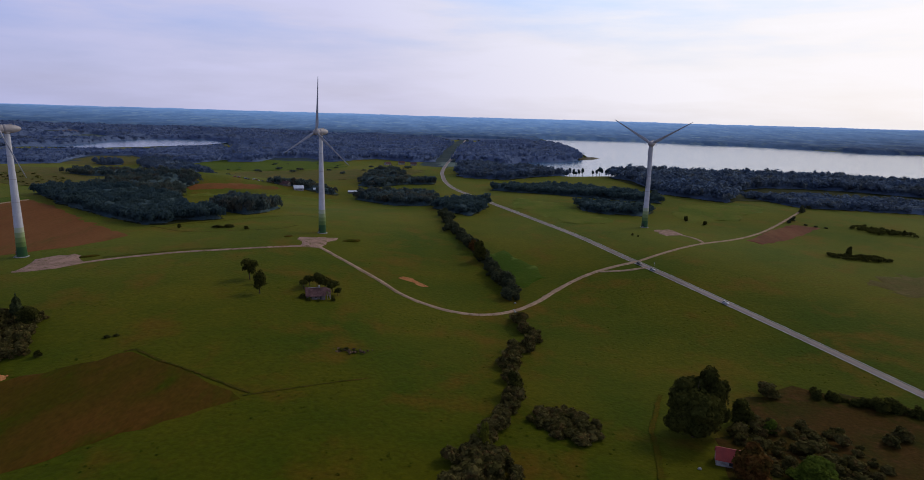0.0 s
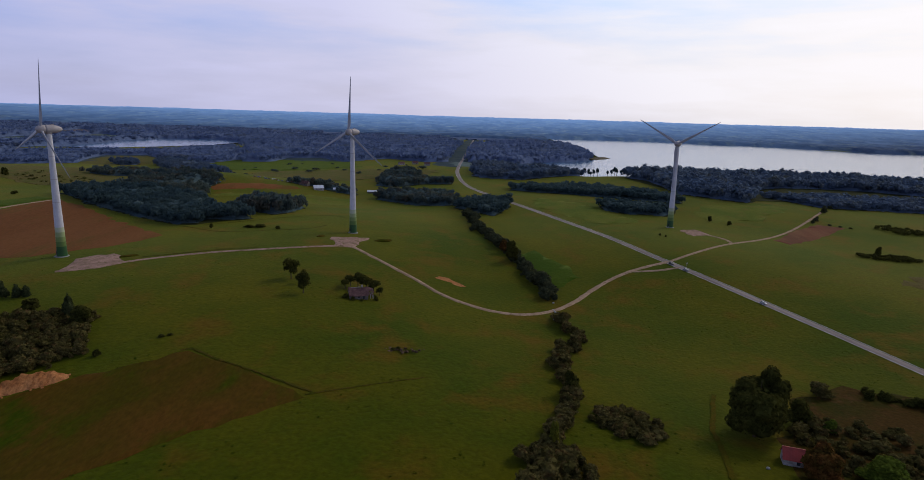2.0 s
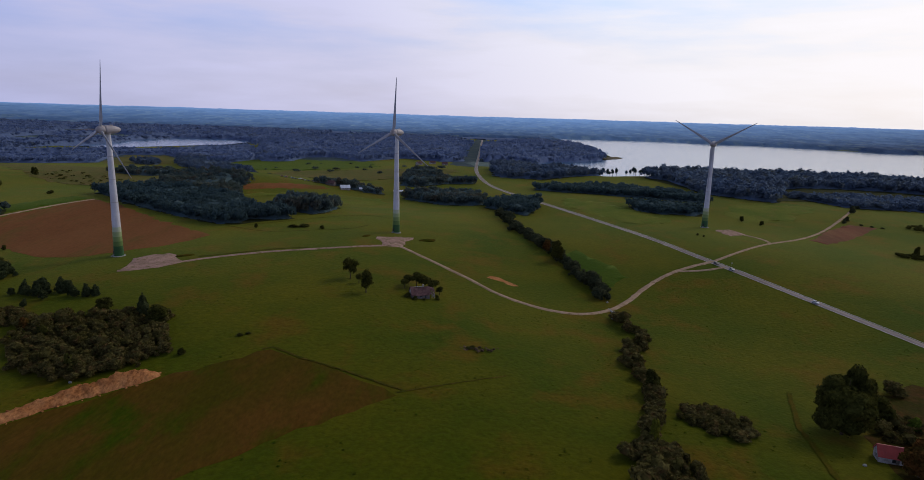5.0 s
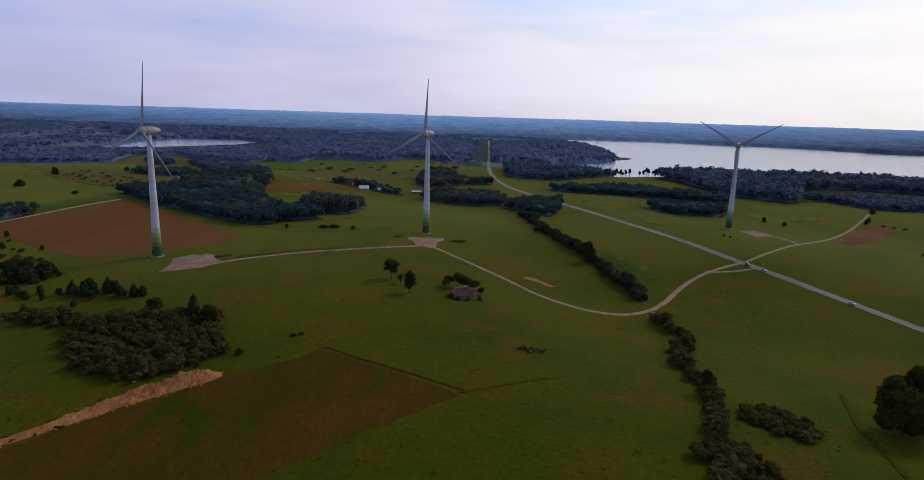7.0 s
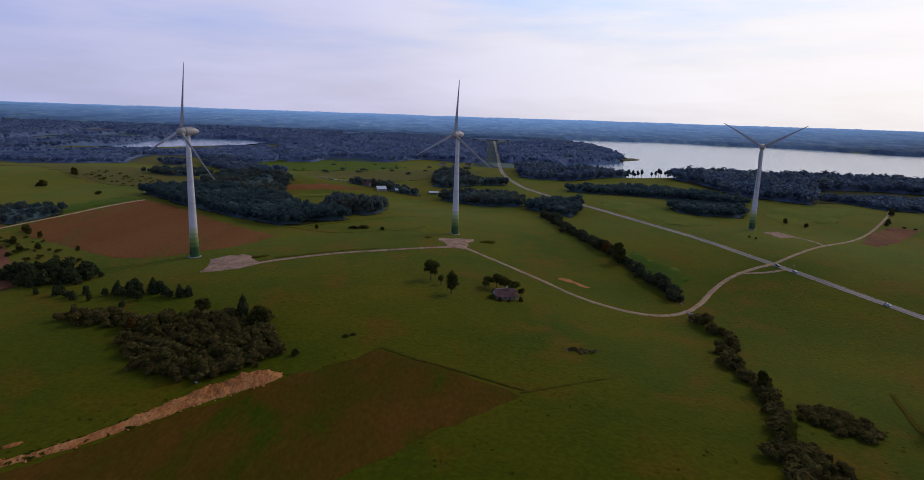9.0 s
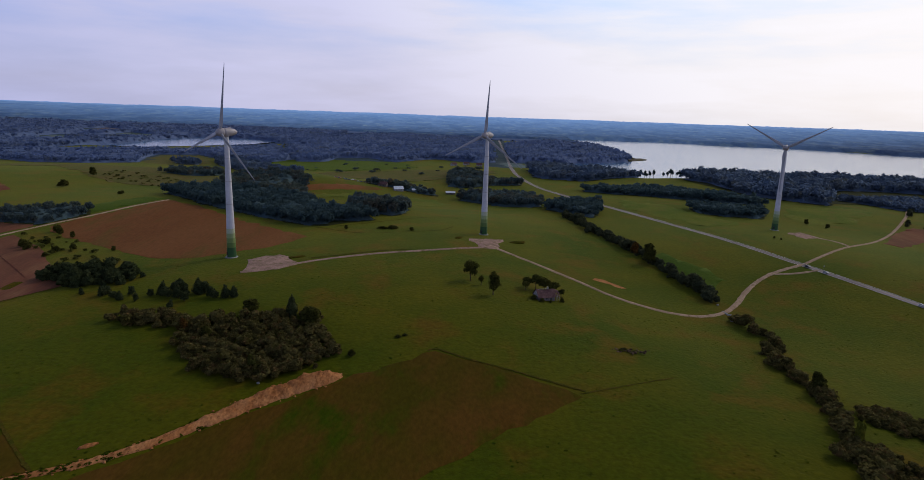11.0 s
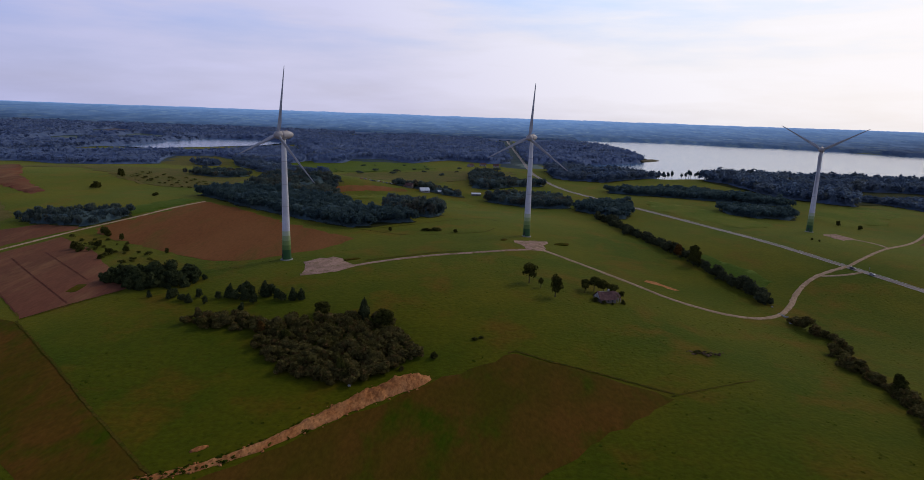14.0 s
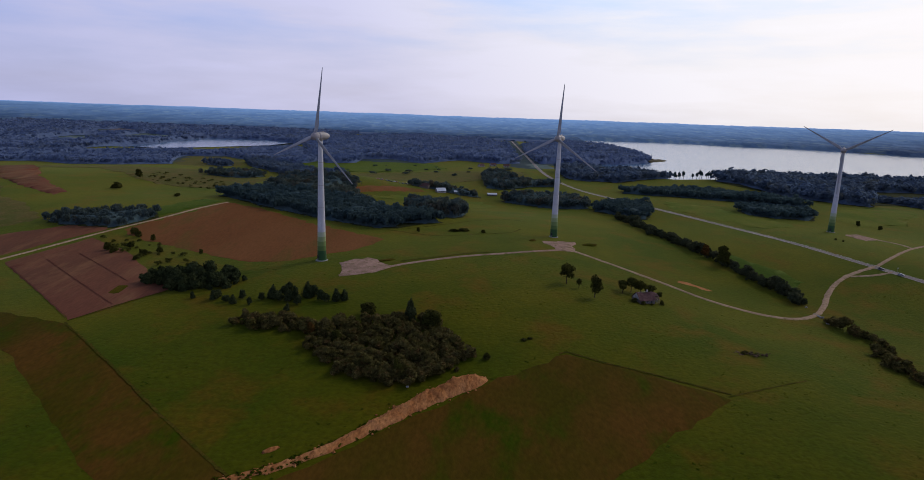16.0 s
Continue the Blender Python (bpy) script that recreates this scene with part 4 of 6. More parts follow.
WOODS = (
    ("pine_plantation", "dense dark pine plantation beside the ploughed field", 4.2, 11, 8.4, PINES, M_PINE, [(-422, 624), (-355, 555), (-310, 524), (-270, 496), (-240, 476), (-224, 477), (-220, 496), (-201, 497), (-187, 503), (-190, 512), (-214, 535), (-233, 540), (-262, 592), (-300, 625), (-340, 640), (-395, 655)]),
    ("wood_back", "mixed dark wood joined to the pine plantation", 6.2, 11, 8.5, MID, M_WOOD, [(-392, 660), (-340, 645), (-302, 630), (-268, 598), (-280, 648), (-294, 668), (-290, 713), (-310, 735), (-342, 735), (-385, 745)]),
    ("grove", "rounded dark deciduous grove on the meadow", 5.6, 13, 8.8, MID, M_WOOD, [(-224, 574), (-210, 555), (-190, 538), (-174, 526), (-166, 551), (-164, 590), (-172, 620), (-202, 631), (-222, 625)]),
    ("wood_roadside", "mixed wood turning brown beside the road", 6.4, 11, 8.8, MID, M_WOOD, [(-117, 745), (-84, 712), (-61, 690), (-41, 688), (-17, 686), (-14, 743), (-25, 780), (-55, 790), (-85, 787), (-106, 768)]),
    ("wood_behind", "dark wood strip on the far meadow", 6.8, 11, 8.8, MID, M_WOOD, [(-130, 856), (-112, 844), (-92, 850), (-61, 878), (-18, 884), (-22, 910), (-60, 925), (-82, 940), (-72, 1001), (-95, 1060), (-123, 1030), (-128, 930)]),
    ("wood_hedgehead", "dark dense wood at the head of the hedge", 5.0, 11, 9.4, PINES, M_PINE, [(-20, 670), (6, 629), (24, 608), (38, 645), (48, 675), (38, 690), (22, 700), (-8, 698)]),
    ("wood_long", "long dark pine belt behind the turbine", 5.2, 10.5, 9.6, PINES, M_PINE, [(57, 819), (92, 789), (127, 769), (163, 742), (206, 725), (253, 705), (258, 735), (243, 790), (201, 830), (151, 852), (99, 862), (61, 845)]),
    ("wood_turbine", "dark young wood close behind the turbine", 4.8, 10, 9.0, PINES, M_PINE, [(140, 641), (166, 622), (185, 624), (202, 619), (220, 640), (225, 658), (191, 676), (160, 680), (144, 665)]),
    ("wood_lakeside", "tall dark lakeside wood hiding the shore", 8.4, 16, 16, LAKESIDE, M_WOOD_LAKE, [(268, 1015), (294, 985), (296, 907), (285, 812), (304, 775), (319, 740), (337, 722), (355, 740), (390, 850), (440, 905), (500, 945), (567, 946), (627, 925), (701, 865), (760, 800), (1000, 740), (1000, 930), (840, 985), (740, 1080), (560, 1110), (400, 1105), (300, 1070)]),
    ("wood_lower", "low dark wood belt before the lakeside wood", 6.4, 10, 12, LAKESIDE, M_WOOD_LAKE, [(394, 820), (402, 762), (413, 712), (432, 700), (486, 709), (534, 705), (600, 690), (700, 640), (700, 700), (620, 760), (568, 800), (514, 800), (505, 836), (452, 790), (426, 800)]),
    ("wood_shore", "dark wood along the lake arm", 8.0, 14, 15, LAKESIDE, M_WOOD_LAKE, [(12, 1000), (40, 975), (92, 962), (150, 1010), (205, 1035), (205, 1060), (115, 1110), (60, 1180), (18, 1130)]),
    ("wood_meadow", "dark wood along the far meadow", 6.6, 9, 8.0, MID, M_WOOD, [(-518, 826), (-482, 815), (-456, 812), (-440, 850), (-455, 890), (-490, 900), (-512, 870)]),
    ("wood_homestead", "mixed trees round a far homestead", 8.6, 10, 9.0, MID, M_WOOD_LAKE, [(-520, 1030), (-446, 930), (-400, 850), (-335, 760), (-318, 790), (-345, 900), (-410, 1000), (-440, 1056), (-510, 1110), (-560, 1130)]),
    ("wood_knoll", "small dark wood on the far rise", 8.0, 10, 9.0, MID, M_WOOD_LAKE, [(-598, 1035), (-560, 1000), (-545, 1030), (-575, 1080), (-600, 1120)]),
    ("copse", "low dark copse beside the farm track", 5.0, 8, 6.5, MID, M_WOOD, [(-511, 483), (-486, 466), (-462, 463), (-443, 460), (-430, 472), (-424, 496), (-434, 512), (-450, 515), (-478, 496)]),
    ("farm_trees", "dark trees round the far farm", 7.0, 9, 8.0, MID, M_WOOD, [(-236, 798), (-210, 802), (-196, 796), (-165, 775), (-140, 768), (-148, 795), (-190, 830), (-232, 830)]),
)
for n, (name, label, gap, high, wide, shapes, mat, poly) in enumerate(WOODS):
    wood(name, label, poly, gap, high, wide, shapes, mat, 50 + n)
    understorey("understorey", "leaf sheet filling the gaps below the tree tops", poly, max(3.5, gap * 0.7), high * 0.66, M_UNDER_LAKE if mat is M_WOOD_LAKE else M_UNDER, 150 + n)
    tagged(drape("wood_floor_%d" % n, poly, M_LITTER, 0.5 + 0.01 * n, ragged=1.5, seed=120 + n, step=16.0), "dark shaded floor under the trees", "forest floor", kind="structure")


def clear_of_road(x, y):
    line = spline(ROAD, 30)
    d = np.full(x.shape, 1e9)
    for a, b in line:
        d = np.minimum(d, np.hypot(x - a, y - b))
    return d > 8


CLEARINGS = (
    ("brown far field in the forest, greyed with haze tint", M_FAR_SOIL, [(-1340, 1980), (-1385, 2100), (-1440, 2360), (-1324, 2275), (-1200, 2006), (-1245, 1900)]),
    ("light green far meadow in the forest", M_FAR_FIELD, [(-1160, 1820), (-1195, 2060), (-1067, 1960), (-995, 1780), (-1040, 1690), (-1090, 1690)]),
    ("pale green far meadow strip in the forest", M_FAR_FIELD, [(-1211, 1490), (-1270, 1750), (-1187, 1765), (-1110, 1610), (-1160, 1460)]),
    ("pale far meadow at the lake arm", M_FAR_FIELD, [(-20, 1190), (20, 1180), (30, 1260), (-30, 1330)]),
    ("pale dry meadow on the rise before the lake", M_DRYGRASS, [(-690, 1130), (-700, 1215), (-640, 1235), (-590, 1180), (-540, 1059), (-557, 985), (-600, 1000), (-650, 1030)]),
)
for n, (label, mat, poly) in enumerate(CLEARINGS):
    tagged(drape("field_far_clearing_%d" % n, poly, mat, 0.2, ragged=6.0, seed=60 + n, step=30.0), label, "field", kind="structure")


LAKE_FRONT = [(-985, 1200), (-897, 1245), (-792, 1310), (-729, 1320), (-683, 1330), (-638, 1430), (-579, 1575), (-640, 1840), (-760, 1700), (-950, 1640), (-975, 1400)]


def open_land(x, y):
    """Off the lakes and the far fields."""
    ok = (inside_distance(x, y, LAKE_WEST) < -7) & (inside_distance(x, y, LAKE_EAST) < -7)
    ok &= inside_distance(x, y, LAKE_FRONT) < 0
    for _, _, poly in CLEARINGS:
        ok &= inside_distance(x, y, poly) < -4
    return ok


def forest_land(x, y):
    return clear_of_road(x, y) & (wobble(x, y, 130, 2.0) > -0.75) & open_land(x, y)


FOREST = (
    ("forest_peninsula", "dark spruce forest on the lake peninsula", 8.6, 16, 11, [(6, 1253), (149, 1311), (240, 1395), (313, 1480), (345, 1600), (361, 1760), (380, 2120), (256, 2306), (46, 1941), (20, 1600)]),
    ("forest_west", "dark spruce forest before the western lake", 7.6, 10.0, 9.5, [(-1250, 960), (-988, 985), (-907, 995), (-869, 1015), (-769, 955), (-700, 960), (-645, 1023), (-690, 1135), (-705, 1215), (-640, 1245), (-585, 1185), (-521, 1160), (-460, 1100), (-430, 1200), (-500, 1400), (-579, 1575), (-638, 1430), (-683, 1330), (-729, 1320), (-792, 1310), (-897, 1245), (-990, 1200), (-1250, 1200)]),
    ("forest_middle", "wide dark spruce forest behind the meadows", 9.4, 14, 11.5, [(-480, 1330), (-422, 1150), (-363, 1165), (-360, 1280), (-304, 1301), (-237, 1215), (-200, 1274), (-161, 1330), (-77, 1269), (-28, 1285), (-20, 1600), (10, 2050), (-60, 2400), (-300, 2500), (-560, 2300), (-640, 2050), (-600, 1750)]),
    ("forest_beyond", "dark spruce forest behind the western lake", 12.5, 14, 15, [(-2000, 1240), (-1300, 1200), (-1000, 1210), (-960, 1400), (-800, 1480), (-640, 1600), (-560, 1800), (-560, 2100), (-560, 2600), (-1100, 2750), (-2000, 2650)]),
)
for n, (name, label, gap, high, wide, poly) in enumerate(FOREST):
    tagged(drape("forest_floor_%d" % n, poly, M_FLOOR, 0.11 + 0.01 * n, ragged=4.0, seed=90 + n, step=35.0), "dark needle-strewn spruce forest floor, haze blue in its colour", "forest floor", kind="structure")
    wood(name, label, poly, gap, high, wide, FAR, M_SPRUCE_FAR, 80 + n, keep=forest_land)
    understorey("understorey", "leaf sheet filling the far forest's gaps, haze blue in its colour", poly, gap * 0.8, high * 0.74, M_UNDER_FAR, 180 + n, keep=forest_land)


# haze-blue floor sheet that hides the bright grass beside the far road
tagged(drape("road_verge", [(-60, 1200), (-5, 1150), (12, 1300), (24, 1600), (50, 1941), (80, 2440), (44, 2450), (-10, 1941), (-30, 1600), (-50, 1330)], M_FLOOR, 0.155, ragged=2.0, seed=99, step=35.0), "dark floor sheet over the forest road verge, haze blue in its colour", "forest floor", kind="structure")


# sheet added over bare grass before the backdrop, coloured like hazed forest
tagged(drape("far_canopy", [(-760, 2600), (-560, 2540), (-250, 2440), (100, 2380), (300, 2300), (330, 2560), (-560, 2780), (-760, 2800)], M_UNDER_FAR, 4.0, ragged=6.0, seed=98, step=40.0), "haze-blue sheet filling a gap behind the far forest", "forest", kind="structure")


def build_far_forest():
    """Wooded hills out to the horizon: an uneven canopy with clearings."""
    xs = np.arange(-5200, 5201, 26.0)
    ys = np.concatenate([np.arange(2050, 3300, 20.0), np.arange(3300, 4921, 30.0)])
    X, Y = np.meshgrid(xs, ys)
    rng = np.random.default_rng(9)
    X = X + rng.uniform(-8, 8, X.shape)
    Y = np.where(Y < 4900, Y + rng.uniform(-7, 7, Y.shape), Y)
    tall = 13 + 2 * wobble(X, Y, 95, 7.0) + rng.normal(0, 1.3, X.shape)
    for lake in (LAKE_EAST, LAKE_WEST):
        tall *= smooth(18, 45, -inside_distance(X, Y, lake))
    tall *= smooth(0, 60, np.maximum(np.abs(X - 300) - 0, Y - 2000))
    keep_out = (np.abs(X) < 420) & (Y < 2500) | (X < -450) & (X > -1950) & (Y < 2700)
    tall = np.where(keep_out & (X < 420), 0, tall)
    Z = relief(X, Y) + tall - 1.5
    nx = len(xs)
    i = np.arange(len(ys) - 1)[:, None] * nx + np.arange(nx - 1)[None, :]
    f = np.stack([i, i + 1, i + nx + 1, i + nx], -1).reshape(-1, 4)
    t = tall.ravel()
    f = f[t[f].max(1) > 1.0]
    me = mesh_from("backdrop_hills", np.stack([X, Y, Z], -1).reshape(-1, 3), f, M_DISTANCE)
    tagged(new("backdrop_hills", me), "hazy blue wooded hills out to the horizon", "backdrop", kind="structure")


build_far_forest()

# ---- thickets, hedges, scrub ----
THICKET = [(-285, 269), (-269, 262), (-249, 260), (-240, 238), (-226, 223), (-211, 217), (-197, 214), (-184, 223), (-171, 236), (-179, 256), (-186, 272), (-202, 277), (-222, 274), (-238, 270), (-261, 275), (-282, 273)]
wood("willow_thicket", "dense grey-green willow thicket on the meadow", THICKET, 3.0, 4.0, 4.7, NEAR, M_WILLOW, 101, spread=0.3, category="thicket")


def along(pts, gap, seed, jitter):
    rng = np.random.default_rng(seed)
    line = spline(pts, gap)
    return line + rng.normal(0, jitter, line.shape), rng


def hedge(name, label, pts, gap, high, wide, shapes, mat, seed, jitter=1.0, category="hedge"):
    p, rng = along(pts, gap, seed, jitter)
    k = np.clip(1 + rng.normal(0, 0.36, len(p)) + 0.2 * wobble(p[:, 0], p[:, 1], 9), 0.4, 2.0)
    ob = scatter(name, shapes, np.column_stack([p, relief(p[:, 0], p[:, 1]) - 0.3, wide * k, high * k]), mat, seed)
    return tagged(ob, label, category, kind="stuff")


hedge("hedge", "dark overgrown hedge running down the hollow", [(-4, 622), (0, 585), (4, 535), (14, 490), (25, 445), (34, 402), (40, 372), (45, 357)], 1.5, 5.2, 6.2, NEAR, M_HEDGE, 111, 2.1)
hedge("stream_hedge", "grey-green willow bushes along the stream", [(41, 322), (45, 304), (44, 288), (34, 272), (29, 262), (30, 244), (27, 222), (23, 205), (18, 190), (12, 175), (8, 160), (8, 148)], 1.9, 4.4, 6.2, NEAR, M_WILLOW, 112, 1.6)
hedge("scrub_hedge", "dark low blackthorn hedge by the road", [(158, 240), (166, 235), (176, 229), (190, 221), (205, 214)], 1.1, 3.4, 4.6, NEAR, M_LEAF, 113, 1.4)
wood("bush_island", "low brownish bush clump on the meadow", [(33, 208), (41, 215), (50, 214), (59, 200), (57, 194), (47, 189), (36, 192)], 2.8, 3.2, 5.2, NEAR, M_WILLOW, 121, category="bushes")
wood("stream_bushes", "tangled bushes at the lower end of the stream", [(4, 174), (14, 179), (25, 176), (25, 161), (15, 151), (5, 156)], 3.6, 4.4, 5.2, NEAR, M_WILLOW, 122, category="bushes")
wood("scrub_bushes", "mixed scrub bushes in the rough meadow", [(108, 206), (125, 216), (150, 206), (152, 180), (128, 160), (108, 176)], 5.2, 3.2, 5.2, NEAR, M_WILLOW, 123, spread=0.4, category="bushes")
wood("young_spruces", "cluster of dark rounded bushes and young spruces", [(-352, 326), (-327, 309), (-307, 315), (-295, 326), (-300, 334), (-330, 342), (-349, 338)], 3.8, 6.0, 6.2, NEAR[:4] + CONES[:1], M_SPRUCE_NEAR, 124, spread=0.3, category="spruces")
wood("clump_east", "dark low bush clump on the open meadow", [(304, 476), (318, 457), (354, 458), (352, 466), (325, 478)], 3.6, 3.2, 5.0, MID, M_LEAF, 125, category="bushes")
wood("clump_northeast", "dark low bush strip on the open meadow", [(399, 594), (408, 566), (444, 556), (448, 566), (420, 600)], 4.2, 4.0, 5.5, MID, M_LEAF, 126, category="bushes")
wood("slope_shrubs", "scattered low shrubs on the dry slope", [(-560, 740), (-480, 700), (-420, 690), (-420, 730), (-500, 780), (-560, 800)], 13, 2.6, 5, FAR, M_LEAF, 127, spread=0.35, category="shrubs")
wood("rough_shrubs", "scattered small shrubs beside the ploughed field", [(-440, 432), (-395, 420), (-345, 375), (-320, 345), (-340, 345), (-400, 395)], 9.5, 2.4, 3.6, MID, M_LEAF, 128, spread=0.4, category="shrubs")
wood("bank_reeds", "pale lakeside reeds and low shrubs", [(300, 1440), (345, 1500), (385, 1590), (395, 1640), (372, 1640), (330, 1530)], 9, 1.6, 9, FAR, M_WILLOW, 129, category="reeds")
wood("far_shrubs", "scattered dark shrubs on the far pasture", [(-330, 870), (-120, 960), (-60, 1060), (-160, 1180), (-360, 1100), (-420, 960)], 58, 4.5, 11, MID, M_WOOD, 130, spread=0.4, category="shrubs")


def build_tufts():
    """Coarse tufts and weeds strewn over the near meadow."""
    rng = np.random.default_rng(17)
    n = 6500
    x, y = rng.uniform(-330, 215, n), rng.uniform(125, 400, n)
    ok = (wobble(x, y, 23, 3.0) + 0.8 * wobble(x, y, 7, 1.0) > rng.uniform(-0.5, 1.3, n))
    for _, _, _, _, _, poly in FIELDS:
        ok &= inside_distance(x, y, poly) < 0.5
    line = np.vstack([spline(p, 4.0) for p in [ROAD] + [t[3] for t in TRACKS]])
    line = line[(line[:, 1] < 420) & (line[:, 1] > 100)]
    for a, c in line:
        ok &= (x - a) ** 2 + (y - c) ** 2 > 26
    x, y = x[ok], y[ok]
    shapes = []
    for s in range(4):
        r2 = np.random.default_rng(200 + s)
        shapes.append(leaf_tuft(r2, 9, 0.22, [(0, 0, 0.35, 0.3), (0.25, 0.1, 0.3, 0.25), (-0.2, -0.2, 0.3, 0.25)]))
    k = rng.uniform(0.6, 1.6, len(x))
    ob = scatter("meadow_tufts", shapes, np.column_stack([x, y, relief(x, y), 1.0 * k, 0.24 * k]), M_TUFT, 18)
    tagged(ob, "coarse grass tufts and weeds on the meadow", "grass", kind="stuff")


build_tufts()
build_mound()


# ---- single trees ----
def tree(name, label, x, y, high, wide, mat, seed, leaves=1500, size=0.045, lobes=11, cone=False, stem=0.22, group=""):
    ob = root(name, label, "tree", pose(x, y, ground_z(x, y) - 0.1), group)
    rng = random.Random(seed)
    bm = bmesh.new()
    r = 0.018 * high + 0.08
    lathe(bm, [(r * 1.35, 0), (r, high * 0.06), (r * 0.8, high * 0.35), (r * 0.35, high * 0.75), (0.03, high * 0.92)], 8)
    if not cone:
        for k in range(6):
            an, z0 = rng.random() * 6.28, high * rng.uniform(stem + 0.02, 0.55)
            end = Vector((math.cos(an) * wide * 0.36, math.sin(an) * wide * 0.36, z0 + high * rng.uniform(0.1, 0.25)))
            start = Vector((0, 0, z0))
            way = (end - start)
            lathe(bm, [(r * 0.4, 0), (0.03, way.length)], 5, Matrix.Translation(start) @ way.to_track_quat("Z", "Y").to_matrix().to_4x4())
    part("trunk", bm, M_BARK, ob)
    v, f = crown_shape(seed, leaves, size, lobes, core=2 if leaves > 1800 else 0 if stem >= 0.18 else 1, cone=cone, dome=not cone and stem < 0.13)
    v = v * np.array([wide, wide, high * (1 - stem * 0.6)]) + np.array([0, 0, high * stem * 0.55])
    c = new("crown", mesh_from("crown", v, f, mat))
    c.parent = ob
    return ob


tree("tree", "huge dark round-crowned old tree by the hut", 91, 199, 24, 28, M_LEAF, 3, 9000, 0.022, 13, stem=0.03)
tree("tree", "tall dark tree joined to the old tree", 98, 204, 26, 18, M_LEAF, 4, 4000, 0.032, 9, stem=0.06)
tree("tree", "brownish turning tree half hiding the hut", 97.5, 170, 14, 16, M_LEAF_WARM, 5, 3200, 0.036, 9, stem=0.1)
tree("bush_tree", "bright green round-crowned tree in the scrub", 118, 170, 9, 18, M_LEAF_GREEN, 6, 3600, 0.032, 10, stem=0.05)
tree("tree", "dark green tree beside the old tree", 115, 212, 11, 12, M_LEAF, 7, 1500, 0.05, 9, stem=0.08)
tree("bush_tree", "green rounded bush in the scrub", 122, 204, 6, 7, M_LEAF_GREEN, 8, 700, 0.07, 6, stem=0.05)
tree("bush_tree", "grey-green rounded bush at the scrub edge", 139, 238, 7, 12, M_WILLOW, 9, 1100, 0.06, 8, stem=0.03)
tree("bush_tree", "dull green bush in the dry meadow", 163, 198, 5, 8, M_WILLOW, 10, 700, 0.07, 6, stem=0.03)
tree("bush_tree", "dull green bush in the dry meadow", 171, 202, 5.5, 10, M_WILLOW, 11, 800, 0.07, 7, stem=0.03)
tree("tree", "lone dark broad-leaved tree on the meadow", -112, 338, 12.5, 9, M_LEAF, 12, 1500, 0.055, 8, stem=0.3)
tree("tree", "slender brownish-green tree on the meadow", -100, 317, 12.5, 8, M_LEAF, 13, 1500, 0.055, 9, stem=0.18)
tree("tree", "small young tree on the meadow", -106, 331, 6, 4, M_LEAF, 14, 420, 0.09, 5, stem=0.2)
for k, (x, y, hh, ww) in enumerate(((-78, 338, 8, 8), (-73.5, 337, 9, 8.5), (-68.5, 335, 9, 9), (-64, 333, 8, 8), (-80, 332, 6, 6), (-60, 328, 5, 5))):
    tree("fruit_tree", "old dark orchard tree behind the ruined house", x, y, hh, ww, M_LEAF, 20 + k, 900, 0.06, 7, stem=0.3, group="orchard trees round the ruined house")
tree("tree", "tall dark tree rising from the hedge", 24, 432, 16, 14, M_LEAF, 31, 1600, 0.05, 9, stem=0.1)
tree("tree", "brown-tinged tree in the hedge", 20, 455, 11, 9, M_LEAF_WARM, 32, 800, 0.07, 7, stem=0.1)
tree("tree", "dark upright tree by the stream", 29, 225, 11, 9, M_LEAF, 33, 1300, 0.055, 8, stem=0.1)
tree("poplar", "narrow yellowing tree among the stream bushes", 14, 178, 11, 5, M_LEAF_YELLOW, 34, 900, 0.07, 7, stem=0.1)
tree("tree", "dark leafy tree at the corner of the thicket", -190, 268, 9.5, 13, M_LEAF, 35, 1400, 0.055, 9, stem=0.08)
tree("spruce", "pointed dark spruce at the thicket", -200, 275, 11, 6, M_SPRUCE_NEAR, 36, 800, 0.07, cone=True, stem=0.05)
tree("tree", "round dark bush at the back of the thicket", -221, 280, 7.5, 11, M_LEAF, 37, 900, 0.07, 7, stem=0.06)
tree("tree", "dark upright bush inside the thicket", -232, 250, 7.5, 7, M_LEAF, 38, 800, 0.07, 7, stem=0.05)
tree("tree", "dark upright tree at the front of the thicket", -201, 220, 8.5, 7, M_LEAF, 39, 900, 0.07, 7, stem=0.05)
tree("tree", "reddish-brown bush inside the thicket", -245, 258, 7, 7, M_LEAF_WARM, 40, 800, 0.07, 7, stem=0.05)
for k, (x, y, hh) in enumerate(((-303, 298, 6), (-292, 293, 5), (-274, 302, 7), (-268, 304, 9), (-262, 301, 7), (-256, 303, 8.5), (-248, 299, 6), (-240, 298, 7), (-236, 299, 6), (-262, 283, 4.5), (-315, 300, 4))):
    tree("spruce", "young dark spruce in a loose row on the meadow", x, y, hh, hh * (0.75 if k % 3 else 1.0), M_SPRUCE_NEAR, 50 + k, 620, 0.075, 7, cone=k % 3 > 0, stem=0.04, group="spruces in a row on the meadow")
